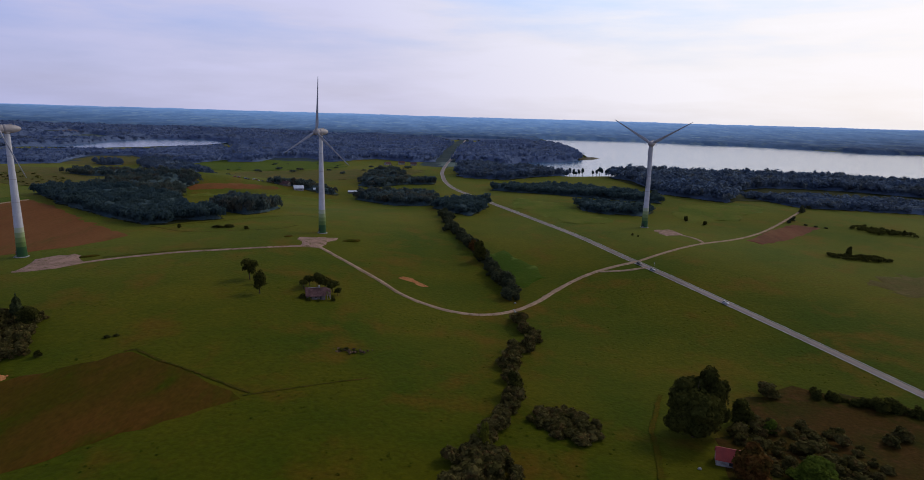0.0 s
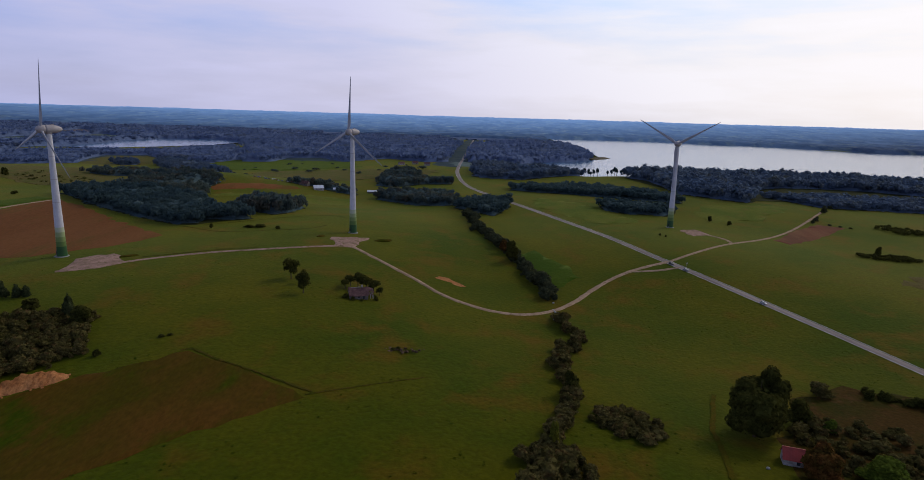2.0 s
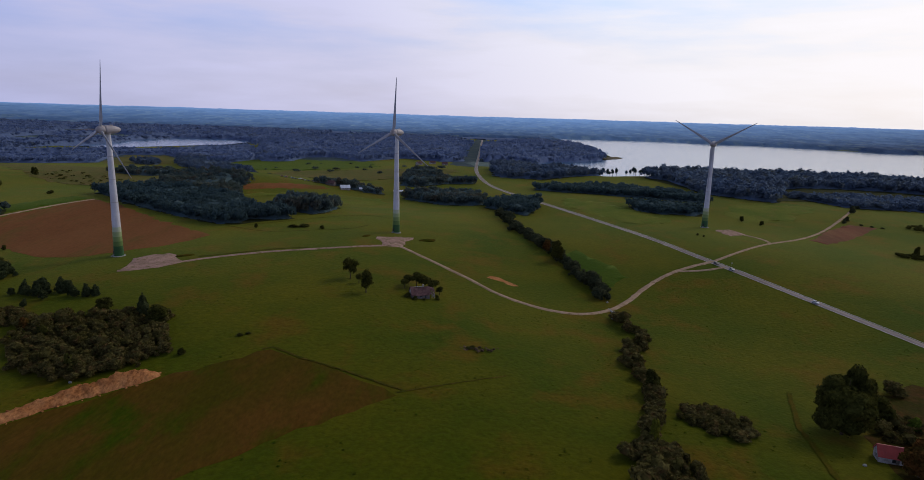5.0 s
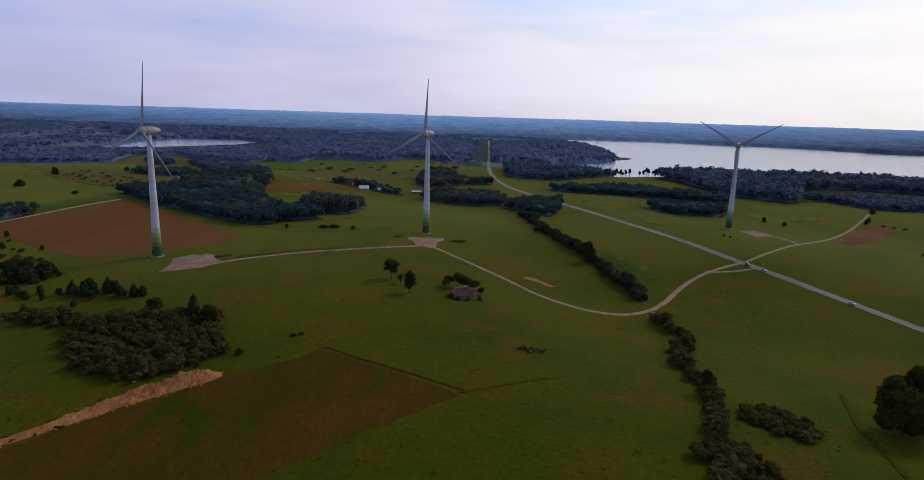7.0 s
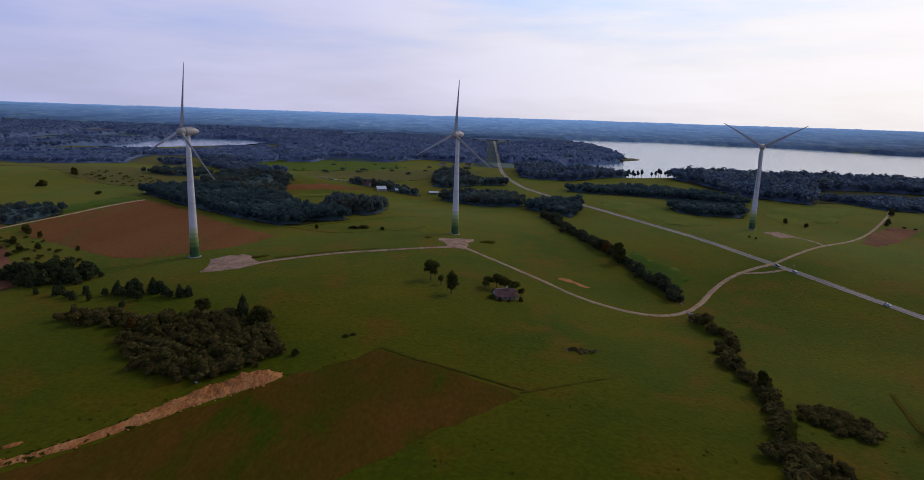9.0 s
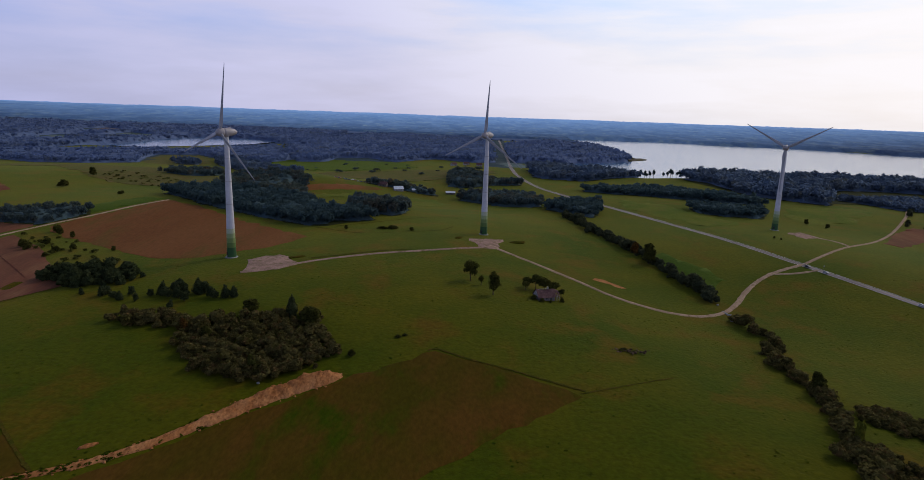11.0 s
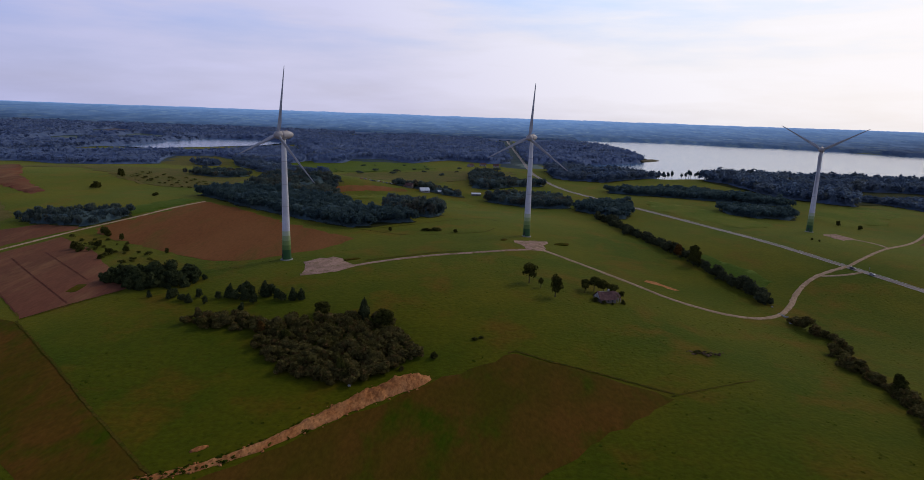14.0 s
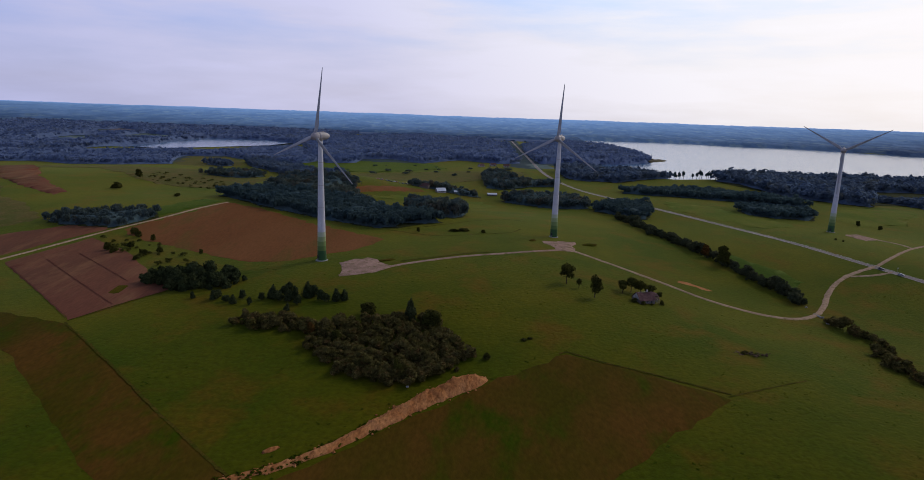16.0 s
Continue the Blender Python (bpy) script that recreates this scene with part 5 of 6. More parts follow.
for k, (x, y, hh, ww) in enumerate(((-302, 301, 4.5, 6), (-296, 296, 4, 6), (-289, 300, 5, 5), (-283, 292, 4.5, 4), (-279, 299, 4, 5), (-270, 298, 6, 7), (-264, 297, 6.5, 7), (-259, 293, 5, 6), (-253, 304, 7, 6), (-245, 297, 5, 6))):
    tree("bush", "dark rounded bush among the young spruces", x, y, hh, ww, M_SPRUCE_NEAR, 200 + k, 520, 0.085, 6, stem=0.03, group="bushes among the spruces")
for k, (x, y, hh, ww) in enumerate(((350, 607, 4, 6), (359, 618, 4.5, 7), (366, 628, 3.5, 5), (394, 663, 8, 7), (400, 671, 9, 8), (424, 699, 5, 8), (362, 598, 2, 5), (369, 592, 1.8, 5), (376, 587, 1.8, 5))):
    tree("bush", "dark bush along the eastern track", x, y, hh, ww, M_HEDGE, 220 + k, 300, 0.1, 5, stem=0.03, group="bushes along the eastern track")
for k, (x, y, hh, ww) in enumerate(((-412, 399, 6, 8), (-405, 393, 6, 8), (-400, 404, 5, 7), (-384, 387, 4, 5), (-381, 373, 3.5, 5), (-374, 391, 4.5, 6))):
    tree("bush", "dark bush on the rough strip between the fields", x, y, hh, ww, M_LEAF, 240 + k, 420, 0.09, 6, stem=0.03, group="bushes between the fields")
for k, (x, y, hh, ww) in enumerate(((-534, 639, 8, 14), (-456, 606, 4, 9), (-155, 463, 3, 5), (-170, 468, 2.6, 12), (-178, 466, 2.4, 10), (-559, 737, 10, 12), (-147, 254, 1.2, 4), (-144, 256, 1.0, 3.4),
                                    (-206, 463, 3.5, 4), (256, 590, 4.5, 6), (242, 604, 6, 6), (160, 512, 2.2, 3.0), (163, 506, 2.0, 2.6), (328, 477, 8.5, 7), (437, 562, 6, 5), (-380, 384, 4.5, 4.5), (-393, 422, 5, 5), (-408, 432, 5.5, 7), (-415, 440, 6.5, 9), (-345, 386, 3.5, 4), (-165, 236, 3.0, 4.5))):
    tree("bush", "dark rounded lone bush on the grass", x, y, hh, ww, M_LEAF, 70 + k, 420, 0.09, 6, stem=0.03, group="lone bushes on the meadows")
for k in range(14):
    x, y = 208 + 5.5 * k + (14 if k > 5 else 0), 1072 + 4 * math.sin(k * 2.3)
    tree("pine", "tall thin lakeside pine against the water", x, y, 17 + 2.5 * math.sin(k * 1.7), 6.5, M_PINE, 100 + k, 120, 0.16, 4, stem=0.62, group="pines standing on the lake shore")


# ---- wind turbines ----
HUB_H, BLADE = 78.0, 41.0
ROTOR_YAW = 145.0


def blade_mesh():
    """A twisted tapering blade along +z from the hub centre, leading edge to +x."""
    bm = bmesh.new()
    rows = [(1.2, 0.95, 0.95, 0), (2.4, 0.95, 0.9, 2), (4.5, 1.2, 0.7, 16), (7.5, 1.35, 0.46, 14), (12, 1.12, 0.34, 10), (18, 0.9, 0.25, 7), (25, 0.7, 0.18, 4), (32, 0.52, 0.13, 2), (38, 0.36, 0.09, 0), (40.4, 0.22, 0.06, -2), (BLADE, 0.07, 0.03, -2)]
    rings = []
    for z, chord, thick, twist in rows:
        ring = []
        for k in range(14):
            an = 2 * math.pi * k / 14
            x, y = math.cos(an) * chord, math.sin(an) * thick
            if z > 3:
                x -= chord * 0.35
                y *= 0.55 + 0.45 * math.cos(an)
            tw = radians(twist)
            ring.append(bm.verts.new((x * math.cos(tw) - y * math.sin(tw), x * math.sin(tw) + y * math.cos(tw), z)))
        rings.append(ring)
    for a, b in zip(rings, rings[1:]):
        for k in range(14):
            bm.faces.new((a[k], a[(k + 1) % 14], b[(k + 1) % 14], b[k]))
    bm.faces.new(rings[0][::-1])
    bm.faces.new(rings[-1])
    return bm


def turbine(x, y, z, phase, label):
    ob = root("wind_turbine", label, "wind turbine", pose(x, y, z, 0, 0, ROTOR_YAW), "wind turbines on the meadow")
    # tower: five graded green rings, then white
    def tower_r(h):
        return 2.95 - 1.6 * (h / 75.5) ** 0.85 if h > 0 else 2.95
    levels = [-1.0, 6.5, 9.5, 12.5, 15.5, 18.5]
    for k in range(5):
        a, b = levels[k], levels[k + 1]
        part("tower_ring", lathe(bmesh.new(), [(tower_r(a), a), (tower_r(b), b)], 32, caps=False), BAND[k], ob, ("dark green", "deep green", "mid green", "light green", "pale green")[k] + " painted tower ring", True)
    hs = [18.5, 34, 48, 62, 75.8]
    part("tower", lathe(bmesh.new(), [(tower_r(h), h) for h in hs], 32, caps=False), M_WHITE, ob, "white tapering steel tower", True)
    for h in (34, 48, 62):
        part("flange", lathe(bmesh.new(), [(tower_r(h) + 0.05, h - 0.12), (tower_r(h) + 0.05, h + 0.12)], 32), M_NACELLE, ob)
    part("foundation", lathe(bmesh.new(), [(3.9, -1.2), (3.9, 0.15), (3.75, 0.28), (3.0, 0.36)], 40), M_CONCRETE, ob, "round pale concrete foundation")
    part("tower_door", box(bmesh.new(), 0.4, 2.86, 2.6, 1.1, 0.25, 2.3, 0.04), M_DARK, ob)
    for k in range(6):
        box_bm = box(bmesh.new(), 0.4, 3.05 + 0.3 * k, 1.3 - 0.22 * k, 1.3, 0.3, 0.08)
        part("step", box_bm, M_CONCRETE, ob)
    # egg-shaped nacelle lying along the rotor axis (local +y is the nose)
    lay = Matrix.Translation((0, 0, HUB_H)) @ Matrix.Rotation(radians(-90), 4, "X")
    egg = [(0.05, -7.6), (0.75, -7.3), (1.45, -6.4), (2.05, -4.8), (2.42, -2.8), (2.55, -0.8), (2.55, 1.0), (2.5, 2.3)]
    part("nacelle", lathe(bmesh.new(), egg, 28, lay), M_NACELLE, ob, "egg-shaped grey-white nacelle", True)
    part("yaw_collar", lathe(bmesh.new(), [(1.5, 75.2), (1.75, 75.8), (1.75, 76.4)], 28), M_NACELLE, ob, "", True)
    bm = box(bmesh.new(), 0, -2.2, HUB_H + 2.65, 0.9, 1.6, 0.5, 0.08)
    part("cooling_hood", bm, M_NACELLE, ob)
    part("wind_vane", lathe(bmesh.new(), [(0.05, HUB_H + 2.0), (0.04, HUB_H + 4.0)], 6, Matrix.Translation((0, -4.2, 0))), M_NACELLE, ob)
    nose = [(2.45, 2.38), (2.5, 3.2), (2.4, 4.6), (2.05, 5.7), (1.4, 6.5), (0.7, 6.9), (0.05, 7.05)]
    hub = part("rotor_hub", lathe(bmesh.new(), nose, 28, lay), M_NACELLE, ob, "rounded rotor hub", True)
    first = None
    for k in range(3):
        if first is None:
            first = part("blade", blade_mesh(), M_BLADE, hub, "slender grey tapering blade", True)
            b = first
        else:
            b = new("blade", first.data)
            b.parent = hub
            tagged(b, "slender grey tapering blade")
        # seen from the front the phase turns clockwise
        b.matrix_basis = Matrix.Translation((0, 4.3, HUB_H)) @ Matrix.Rotation(radians(-(phase + 120 * k)), 4, "Y")
    return ob


turbine(-262.5, 371.1, ground_z(-262.5, 371.1), 10, "tall white wind turbine, green tower foot, beside the ploughed field")
turbine(-97.8, 469.6, ground_z(-97.8, 469.6), 4, "tall white wind turbine, green tower foot, behind the gravel track")
turbine(185.4, 559.5, ground_z(185.4, 559.5), 60, "tall white wind turbine, green tower foot, before the lake")


# ---- buildings ----
def house(name, label, x, y, turn, w, d, wall_h, roof_h, wall_mat, roof_mat, windows=2, chimney=False, over=0.4, group=""):
    """A gabled house: walls with real openings' frames, two roof slopes, door, windows."""
    z = ground_z(x, y)
    ob = root(name, label, "house", pose(x, y, z, 0, 0, turn), group)
    bm = bmesh.new()
    prof = [(-d / 2, -0.4), (d / 2, -0.4), (d / 2, wall_h), (0, wall_h + roof_h - 0.12), (-d / 2, wall_h)]
    a = [bm.verts.new((-w / 2, p, q)) for p, q in prof]
    b = [bm.verts.new((w / 2, p, q)) for p, q in prof]
    bm.faces.new(a[::-1])
    bm.faces.new(b)
    for k in range(5):
        bm.faces.new((a[k], a[(k + 1) % 5], b[(k + 1) % 5], b[k]))
    part("wall", bm, wall_mat, ob)
    for s in (-1, 1):
        bm = bmesh.new()
        run = math.hypot(d / 2 + over, roof_h * (1 + 2 * over / d))
        m = Matrix.Translation((0, s * (d / 4 + over / 2), wall_h + roof_h / 2 - roof_h * over / d + 0.06)) @ Matrix.Rotation(-s * math.atan2(roof_h, d / 2), 4, "X")
        bmesh.ops.create_cube(bm, size=1, matrix=m @ Matrix.Diagonal((w + 2 * over, run, 0.14, 1)))
        for k in range(int(w / 0.9)):
            bmesh.ops.create_cube(bm, size=1, matrix=m @ Matrix.Translation((-w / 2 + 0.45 + k * 0.9, 0, 0.09)) @ Matrix.Diagonal((0.08, run, 0.06, 1)))
        part("roof_slope", bm, roof_mat, ob)
    part("ridge_cap", box(bmesh.new(), 0, 0, wall_h + roof_h + 0.1, w + 2 * over, 0.35, 0.12, 0.03), roof_mat, ob)
    for s in (-1, 1):
        for k in range(windows):
            wx = (k + 1) * w / (windows + 1) - w / 2
            win = part("window", box(bmesh.new(), wx, s * (d / 2 + 0.03), wall_h * 0.55, 1.1, 0.08, 1.2, 0.02), M_DARK, ob)
            part("window_frame", box(bmesh.new(), wx, s * (d / 2 + 0.06), wall_h * 0.55 - 0.68, 1.3, 0.14, 0.1), M_PLASTER, win)
    for s in (-1, 1):
        part("window", box(bmesh.new(), s * (w / 2 + 0.03), 0, wall_h * 0.55, 0.08, 1.0, 1.2, 0.02), M_DARK, ob)
    part("door", box(bmesh.new(), w * 0.12, -d / 2 - 0.04, 1.0, 1.0, 0.08, 2.0, 0.02), M_LOG, ob)
    if chimney:
        ch = part("chimney", box(bmesh.new(), w * 0.15, 0.2, wall_h + roof_h + 0.4, 0.7, 0.7, 1.5, 0.03), M_PLASTER, ob)
        part("chimney_cap", box(bmesh.new(), w * 0.15, 0.2, wall_h + roof_h + 1.2, 0.9, 0.9, 0.12), M_CONCRETE, ch)
    return ob


def ruined_house(x, y, turn):
    """An abandoned house: sagging slate roof in two slopes, broken at one end over bare posts."""
    ob = root("old_house", "abandoned house with a sagging purple-brown roof", "house", pose(x, y, ground_z(x, y), 0, 0, turn))
    w, d, wall_h, ridge = 13.0, 8.0, 2.3, 6.0
    rng = random.Random(41)
    for cx, cy, sx, sy in ((-w / 2 + 0.15, 0, 0.3, d), (w / 2 - 3.2, 0, 0.3, d), (-1.6, d / 2 - 0.15, w - 3.2, 0.3), (-1.6, -d / 2 + 0.15, w - 3.2, 0.3)):
        part("wall", box(bmesh.new(), cx, cy, wall_h / 2 - 0.2, sx, sy, wall_h + 0.4), M_LOG, ob)
    bm = bmesh.new()
    tri = [bm.verts.new((-w / 2 + dx, yy, zz)) for dx in (0.05, 0.25) for yy, zz in ((-d / 2, wall_h), (d / 2, wall_h), (0, ridge - 0.25))]
    bm.faces.new(tri[2::-1]), bm.faces.new(tri[3:])
    for k in range(3):
        bm.faces.new((tri[k], tri[(k + 1) % 3], tri[3 + (k + 1) % 3], tri[3 + k]))
    part("gable", bm, M_PLASTER, ob, "pale weathered board gable")
    nx, ny = 14, 6
    for s in (-1, 1):
        bm = bmesh.new()
        for top in (0.0, 0.16):
            grid = []
            for a in range(nx + 1):
                u = a / nx
                row = []
                for c in range(ny + 1):
                    v = c / ny
                    sag = 0.75 * math.sin(math.pi * min(1, u * 1.15)) * (0.4 + 0.6 * v) + (1.7 * (u - 0.72) / 0.28 * v if u > 0.72 else 0)
                    zz = wall_h - 0.25 + (ridge - wall_h + 0.25) * v - sag + top + rng.uniform(-0.08, 0.08)
                    row.append(bm.verts.new((-w / 2 - 0.4 + (w + 0.8) * u - 0.9 * v * max(0, u - 0.6), s * (d / 2 + 0.5) * (1 - v), zz)))
                grid.append(row)
            for a in range(nx):
                for c in range(ny):
                    if s < 0 and a >= nx - 3 and c < 3 and (a + c) % 3 != 0:
                        continue
                    q = (grid[a][c], grid[a + 1][c], grid[a + 1][c + 1], grid[a][c + 1])
                    bm.faces.new(q if (s < 0) == (top > 0) else q[::-1])
        part("roof_slope", bm, M_ROOF_OLD, ob)
    bm = bmesh.new()
    box(bm, -2.6, 0, ridge - 0.25, w * 0.5, 0.4, 0.14, 0.03)
    part("ridge_cap", bm, M_PLASTER, ob, "pale mortar ridge")
    for px, py in ((w / 2 - 0.4, -d / 2 + 0.2), (w / 2 - 0.4, d / 2 - 0.2), (w / 2 - 1.8, -d / 2 + 0.2), (w / 2 - 0.4, -1.0)):
        part("post", box(bmesh.new(), px, py, 1.1, 0.28, 0.28, 2.6, 0.03), M_PLASTER, ob, "bare pale post")
    for k in range(4):
        m = Matrix.Translation((w / 2 - 2.8 + 0.85 * k, -d / 4 - 0.2, 3.2)) @ Matrix.Rotation(0.62 + 0.05 * k, 4, "X")
        bm = bmesh.new()
        bmesh.ops.create_cube(bm, size=1, matrix=m @ Matrix.Diagonal((0.14, 4.6, 0.16, 1)))
        part("rafter", bm, M_LOG, ob)
    for wx in (-4.2, -1.6):
        win = part("window", box(bmesh.new(), wx, -d / 2 - 0.02, 1.25, 1.0, 0.1, 1.1, 0.02), M_DARK, ob)
        part("window_frame", box(bmesh.new(), wx, -d / 2 - 0.06, 0.62, 1.25, 0.14, 0.1), M_PLASTER, win)
    part("door", box(bmesh.new(), 1.0, -d / 2 - 0.03, 0.95, 1.0, 0.1, 1.95, 0.02), M_DARK, ob)
    part("chimney", box(bmesh.new(), 0.6, 0.5, ridge + 0.0, 0.8, 0.8, 1.4, 0.03), M_PLASTER, ob)
    return ob


ruined_house(-69.5, 321.5, 16)
for k, (x, y, hh, ww) in enumerate(((-73, 314.8, 2.2, 3.6), (-77.5, 317.5, 3.0, 4.2), (-68, 315.4, 1.5, 2.6), (-61, 319, 2.8, 3.2))):
    tree("bush", "dark elder bush against the abandoned house", x, y, hh, ww, M_LEAF, 140 + k, 380, 0.1, 6, stem=0.03, group="bushes round the abandoned house")
house("hut", "small whitewashed hut with a red metal roof", 96, 180.5, -20, 9, 5.6, 2.6, 2.8, M_PLASTER, M_ROOF_RED, 1)
house("barn", "far white barn with a bright metal roof", -193, 782, 20, 12, 8, 2.8, 3.2, M_PLASTER, M_ROOF_WHITE, 3)
house("farm_shed", "small far farm shed with a pale roof", -172, 790, 10, 7, 5, 2.5, 1.8, M_LOG, M_ROOF_WHITE, 1)
house("farm_shed", "low far shed with a bright roof on the meadow", -125, 792, 5, 12, 6, 2.2, 1.4, M_LOG, M_ROOF_WHITE, 1)
house("farmhouse", "far grey farmhouse under dark trees", -215, 800, -15, 12, 8, 3, 3.2, M_LOG, M_ROOF_OLD, 2, True)
house("lake_house", "long pale lakeside house with a brown roof", 316, 985, -12, 15, 8, 3.4, 3.0, M_PLASTER, M_ROOF_OLD, 4)
for k, (x, y) in enumerate(((-70, 1190), (-95, 1210), (-120, 1185))):
    house("village_house", "distant pale village house among trees", x, y, 20 * k, 11, 8, 3.2, 3.0, M_PLASTER, M_ROOF_OLD, 2, group="distant village houses")


# ---- cars ----
def car_thing(paint, label, group):
    ob = root("car", label, "car", pose(0, 0, 0), group)
    bm = bmesh.new()
    prof = [(-2.1, 0.35), (2.1, 0.35), (2.15, 0.62), (2.0, 0.78), (1.05, 0.92), (-1.7, 0.95), (-2.1, 0.85)]
    for s0, s1 in ((-0.86, 0.86),):
        a = [bm.verts.new((s0, p, q)) for p, q in prof]
        b = [bm.verts.new((s1, p, q)) for p, q in prof]
        bm.faces.new(a)
        bm.faces.new(b[::-1])
        for k in range(len(prof)):
            bm.faces.new((a[k], b[k], b[(k + 1) % len(prof)], a[(k + 1) % len(prof)]))
    bmesh.ops.bevel(bm, geom=bm.edges[:], offset=0.07, segments=2, affect="EDGES")
    body = part("body", bm, paint, ob, "", True)
    bm = bmesh.new()
    low = [bm.verts.new(v) for v in ((-0.78, 1.0, 0.9), (0.78, 1.0, 0.9), (0.78, -1.75, 0.92), (-0.78, -1.75, 0.92))]
    top = [bm.verts.new(v) for v in ((-0.6, 0.3, 1.4), (0.6, 0.3, 1.4), (0.62, -1.2, 1.42), (-0.62, -1.2, 1.42))]
    for k in range(4):
        bm.faces.new((low[k], low[(k + 1) % 4], top[(k + 1) % 4], top[k]))
    bm.faces.new(top)
    part("windows", bm, M_DARK, ob, "dark glazed cabin")
    part("roof", box(bmesh.new(), 0, -0.45, 1.43, 1.26, 1.55, 0.06, 0.02), paint, ob)
    for sx in (-1, 1):
        for yy in (-1.3, 1.3):
            m = Matrix.Translation((sx * 0.8, yy, 0.32)) @ Matrix.Rotation(radians(90), 4, "Y")
            tyre = part("tyre", lathe(bmesh.new(), [(0.24, -0.11), (0.32, -0.09), (0.32, 0.09), (0.24, 0.11)], 14, m), M_TYRE, ob)
            part("rim", lathe(bmesh.new(), [(0.2, -0.12), (0.22, 0.12)], 10, m), M_RIM, tyre)
        part("headlight", box(bmesh.new(), sx * 0.62, 2.1, 0.66, 0.34, 0.1, 0.14, 0.02), M_LINE, ob)
        part("tail_light", box(bmesh.new(), sx * 0.68, -2.1, 0.76, 0.26, 0.08, 0.14, 0.02), CAR_PAINT[2], ob)
    return ob


def place_on_road(ob, y, lane, facing):
    line = spline(ROAD, 2.0)
    k = int(np.argmin(abs(line[:, 1] - y)))
    d = line[k + 1] - line[k]
    d = d / np.hypot(*d)
    p = line[k] + np.array([d[1], -d[0]]) * lane
    ob.matrix_basis = pose(p[0], p[1], ground_z(*p) + 0.33, 0, 0, math.degrees(math.atan2(-d[0], d[1])) + (180 if facing else 0))


CARS = [car_thing(CAR_PAINT[k], w + " car", "cars") for k, w in enumerate(("dark grey", "white", "red", "silver", "blue"))]
for ob, y, w in ((CARS[0], 424, "dark grey"), (CARS[3], 412, "silver"), (CARS[1], 352, "white")):
    place_on_road(ob, y, 1.6, False)
    tagged(ob, w + " saloon car driving on the asphalt road", group="cars on the road")
rng = random.Random(5)
yard = [CARS[2], CARS[4]]
for k in range(18):
    x, y = -275 + 3.4 * k + rng.uniform(-1, 1), 782 + 2.0 * k + rng.uniform(-5, 5)
    m = pose(x, y, ground_z(x, y) + 0.02, 0, 0, rng.uniform(0, 180))
    if k < 2:
        ob = yard[k]
        ob.matrix_basis = m
    else:
        ob = copy_thing(CARS[k % 5], m)
    tagged(ob, "old car parked in the far farm yard", group="cars in the farm yard")


# ---- small things ----
def stone_heap(x, y, count, spread, label):
    ob = root("stone_heap", label, "stone heap", pose(x, y, ground_z(x, y)))
    rng = np.random.default_rng(int(abs(x)))
    for k in range(count):
        px, py = rng.normal(0, spread, 2) * np.array([1.6, 0.8])
        s = rng.uniform(0.35, 0.95)
        bm = bmesh.new()
        bmesh.ops.create_icosphere(bm, subdivisions=1, radius=s)
        for v in bm.verts:
            v.co = Vector((v.co.x * rng.uniform(0.8, 1.3), v.co.y * rng.uniform(0.8, 1.2), v.co.z * rng.uniform(0.5, 0.9))) + Vector((px, py, s * 0.35 + 0.5 * max(0, 1 - abs(px) / 3)))
        part("stone", bm, M_STONE, ob)
    return ob


stone_heap(-41.5, 255, 34, 2.2, "heap of dark field stones on the meadow")
for k, (x, y) in enumerate(((-43.5, 256, ), (-39, 254), (-45, 254.5))):
    tree("bush", "low dark weeds over the stone heap", x, y, 1.4, 3.2, M_LEAF, 160 + k, 160, 0.13, 4, stem=0.02, group="weeds on the stone heap")


def boulder(x, y, s, label, mat):
    rng = random.Random(int(abs(x * 7 + y)))
    bm = bmesh.new()
    bmesh.ops.create_icosphere(bm, subdivisions=2, radius=s)
    for v in bm.verts:
        v.co *= rng.uniform(0.85, 1.12)
        v.co.z *= 0.7
    ob = part("boulder", bm, mat)
    ob.location = (x, y, ground_z(x, y) + s * 0.3)
    return tagged(ob, label, "boulder")


boulder(39, 324, 1.2, "pale concrete block at the stream culvert", M_CONCRETE)
boulder(42.5, 352, 0.8, "pale stone at the lower end of the hedge", M_CONCRETE)
boulder(-197, 213, 0.7, "pale stone at the edge of the thicket", M_CONCRETE)
boulder(84, 176, 0.7, "white stone on the grass near the hut", M_CONCRETE)


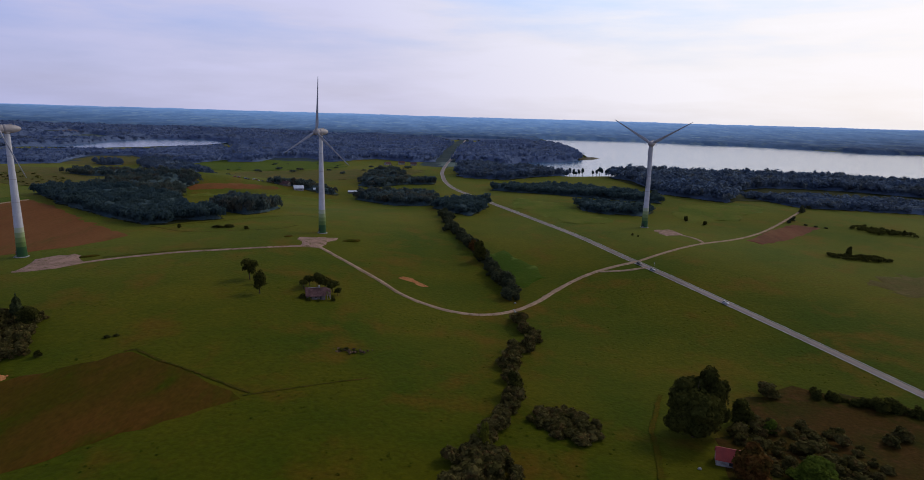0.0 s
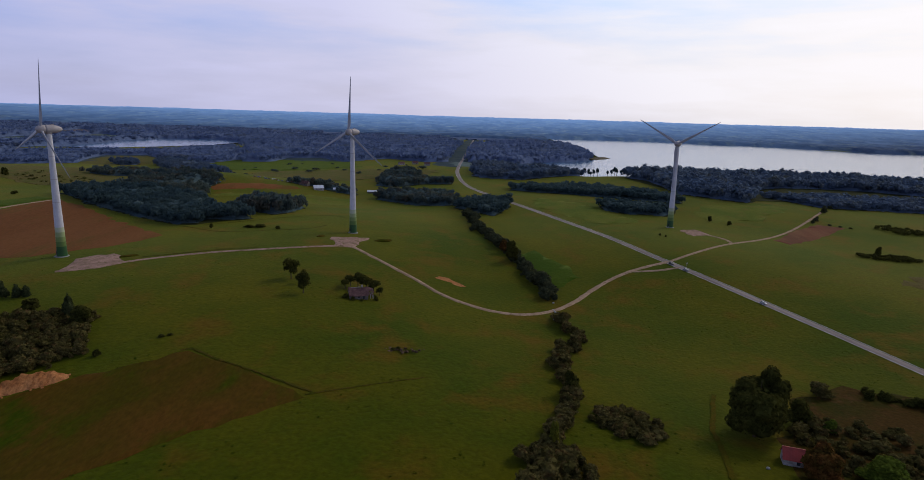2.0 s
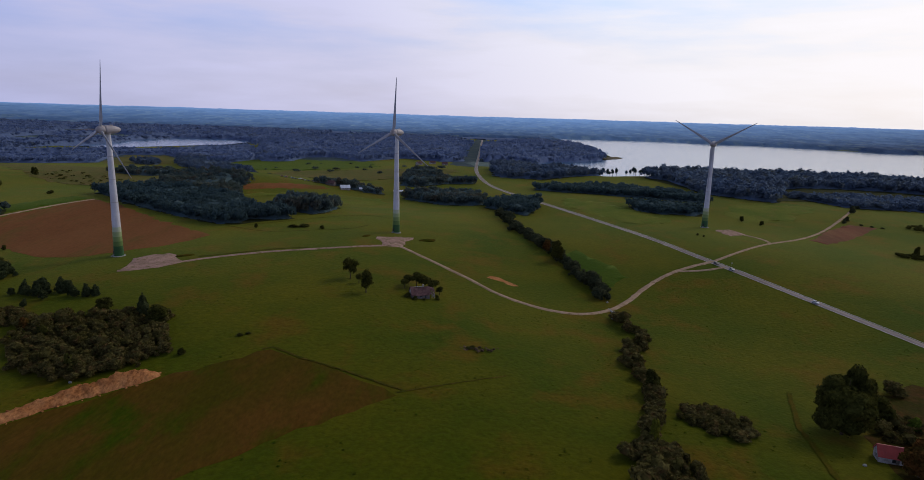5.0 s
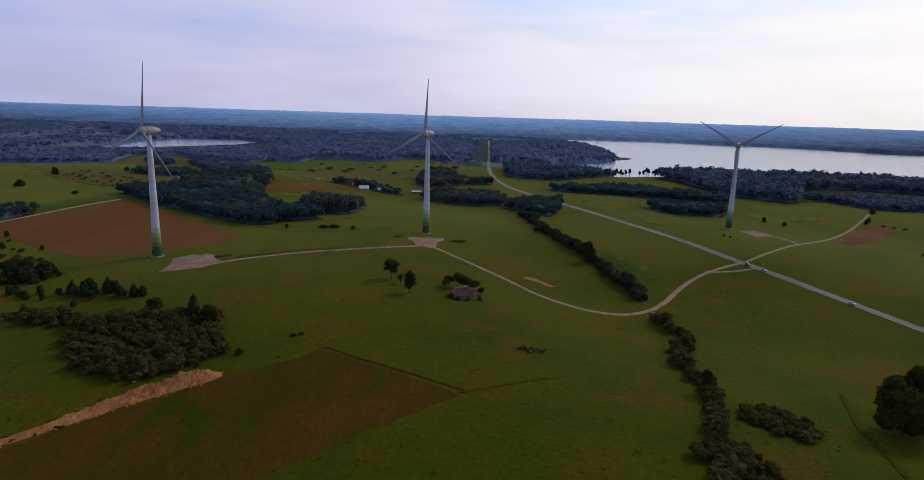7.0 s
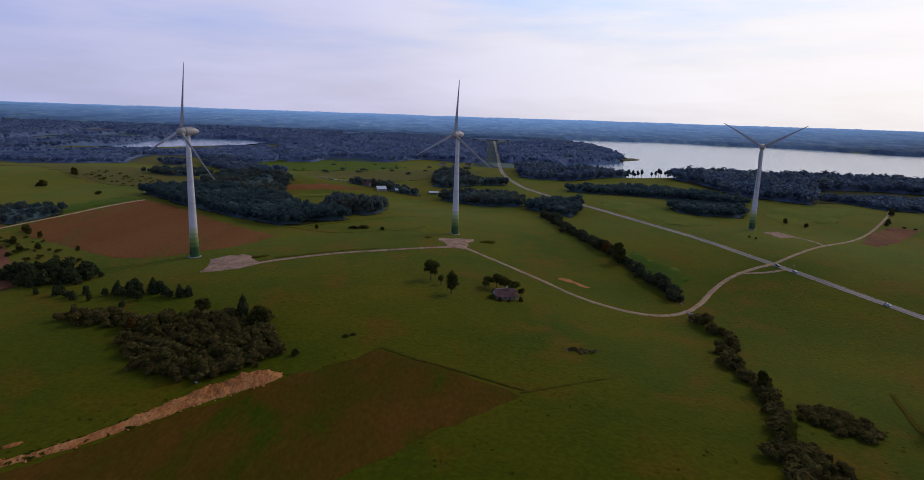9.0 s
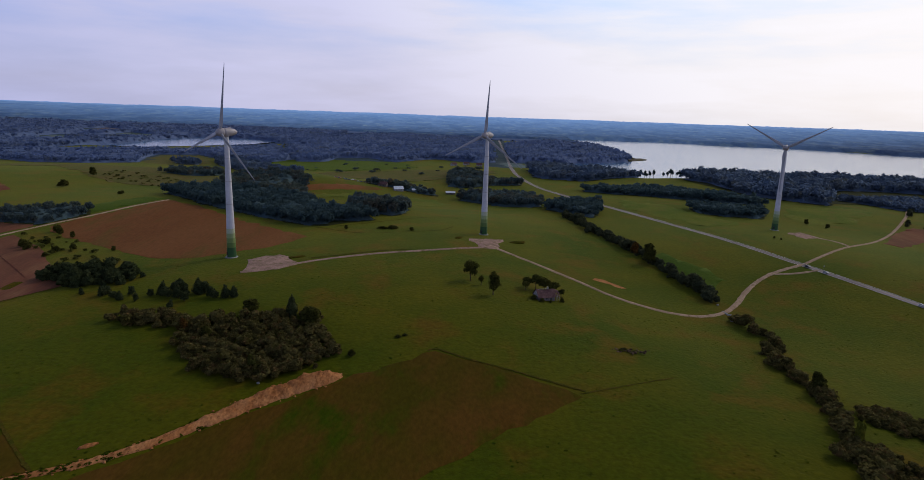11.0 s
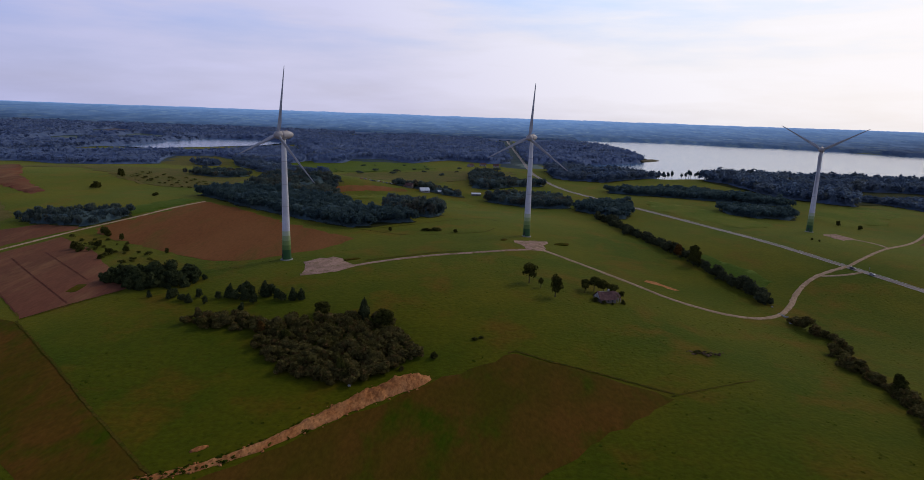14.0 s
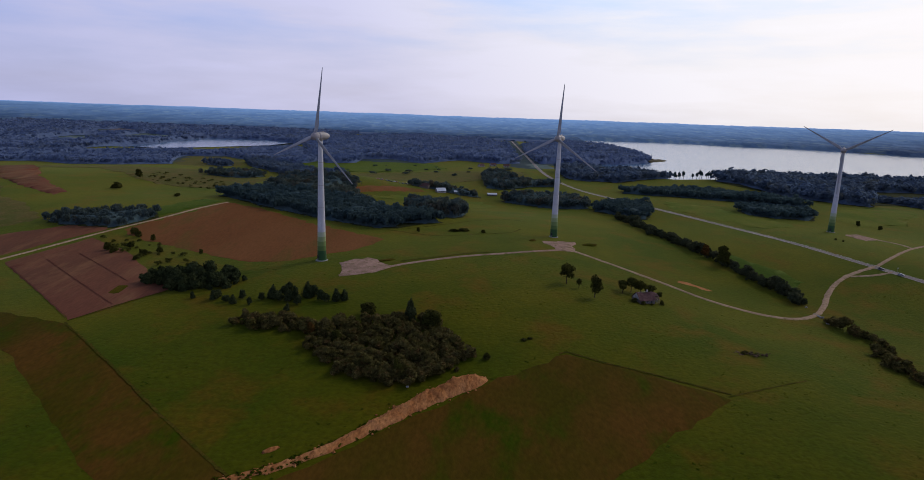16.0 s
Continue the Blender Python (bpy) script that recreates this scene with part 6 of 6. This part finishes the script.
def heap(x, y, sx, sy, h, turn, mat, label, z=None):
    bm = bmesh.new()
    bmesh.ops.create_icosphere(bm, subdivisions=3, radius=1.0)
    for v in bm.verts:
        k = 1 + 0.35 * noise.noise(v.co * 2.2 + Vector((x, y, 0)))
        v.co = Vector((v.co.x * sx * k, v.co.y * sy * k, max(-0.3, v.co.z * h * k)))
    ob = part("spoil_heap", bm, mat, soft=True)
    ob.matrix_basis = pose(x, y, ground_z(x, y) if z is None else z, 0, 0, turn)
    return tagged(ob, label, "earth heap")


heap(-73, 452, 7, 2.6, 1.5, 20, M_DITCH, "weedy earth heap beside the turbine pad")
heap(-221, 371, 6, 1.6, 1.0, 30, M_DITCH, "weedy earth bank behind the gravel pad")
heap(-118, 446, 4, 2, 1.0, 60, M_DITCH, "weedy earth heap at the pad edge")
heap(-238, 172, 3, 1.2, 0.6, 40, M_CLAY, "small clay heap beside the long mound")


heap(358, 1575, 62, 20, 1.7, 62, M_SHOULDER, "low sandy spit at the peninsula's end", WATER_Z - 0.2)


def road_sign(x, y, turn, label):
    z = ground_z(x, y)
    ob = root("road_sign", label, "road sign", pose(x, y, z, 0, 0, turn))
    part("post", lathe(bmesh.new(), [(0.06, -0.3), (0.05, 2.6)], 8), M_RIM, ob)
    part("plate", box(bmesh.new(), 0, 0.08, 2.3, 0.8, 0.04, 0.8, 0.02), M_WHITE, ob)
    return ob


road_sign(131, 437, 20, "small white road sign at the crossroads")
road_sign(149, 420, 200, "small white road sign at the crossroads")


def culvert(x, y, turn):
    ob = root("culvert", "concrete culvert under the bend of the track", "culvert", pose(x, y, ground_z(x, y), 0, 0, turn))
    part("pipe", lathe(bmesh.new(), [(0.5, -3.5), (0.6, -3.5), (0.6, 3.5), (0.5, 3.5)], 16, Matrix.Translation((0, 0, 0.1)) @ Matrix.Rotation(radians(90), 4, "X")), M_CONCRETE, ob)
    part("headwall", box(bmesh.new(), 0, -3.2, 0.2, 2.6, 0.3, 1.3, 0.03), M_CONCRETE, ob)
    return ob


culvert(41, 337, 10)
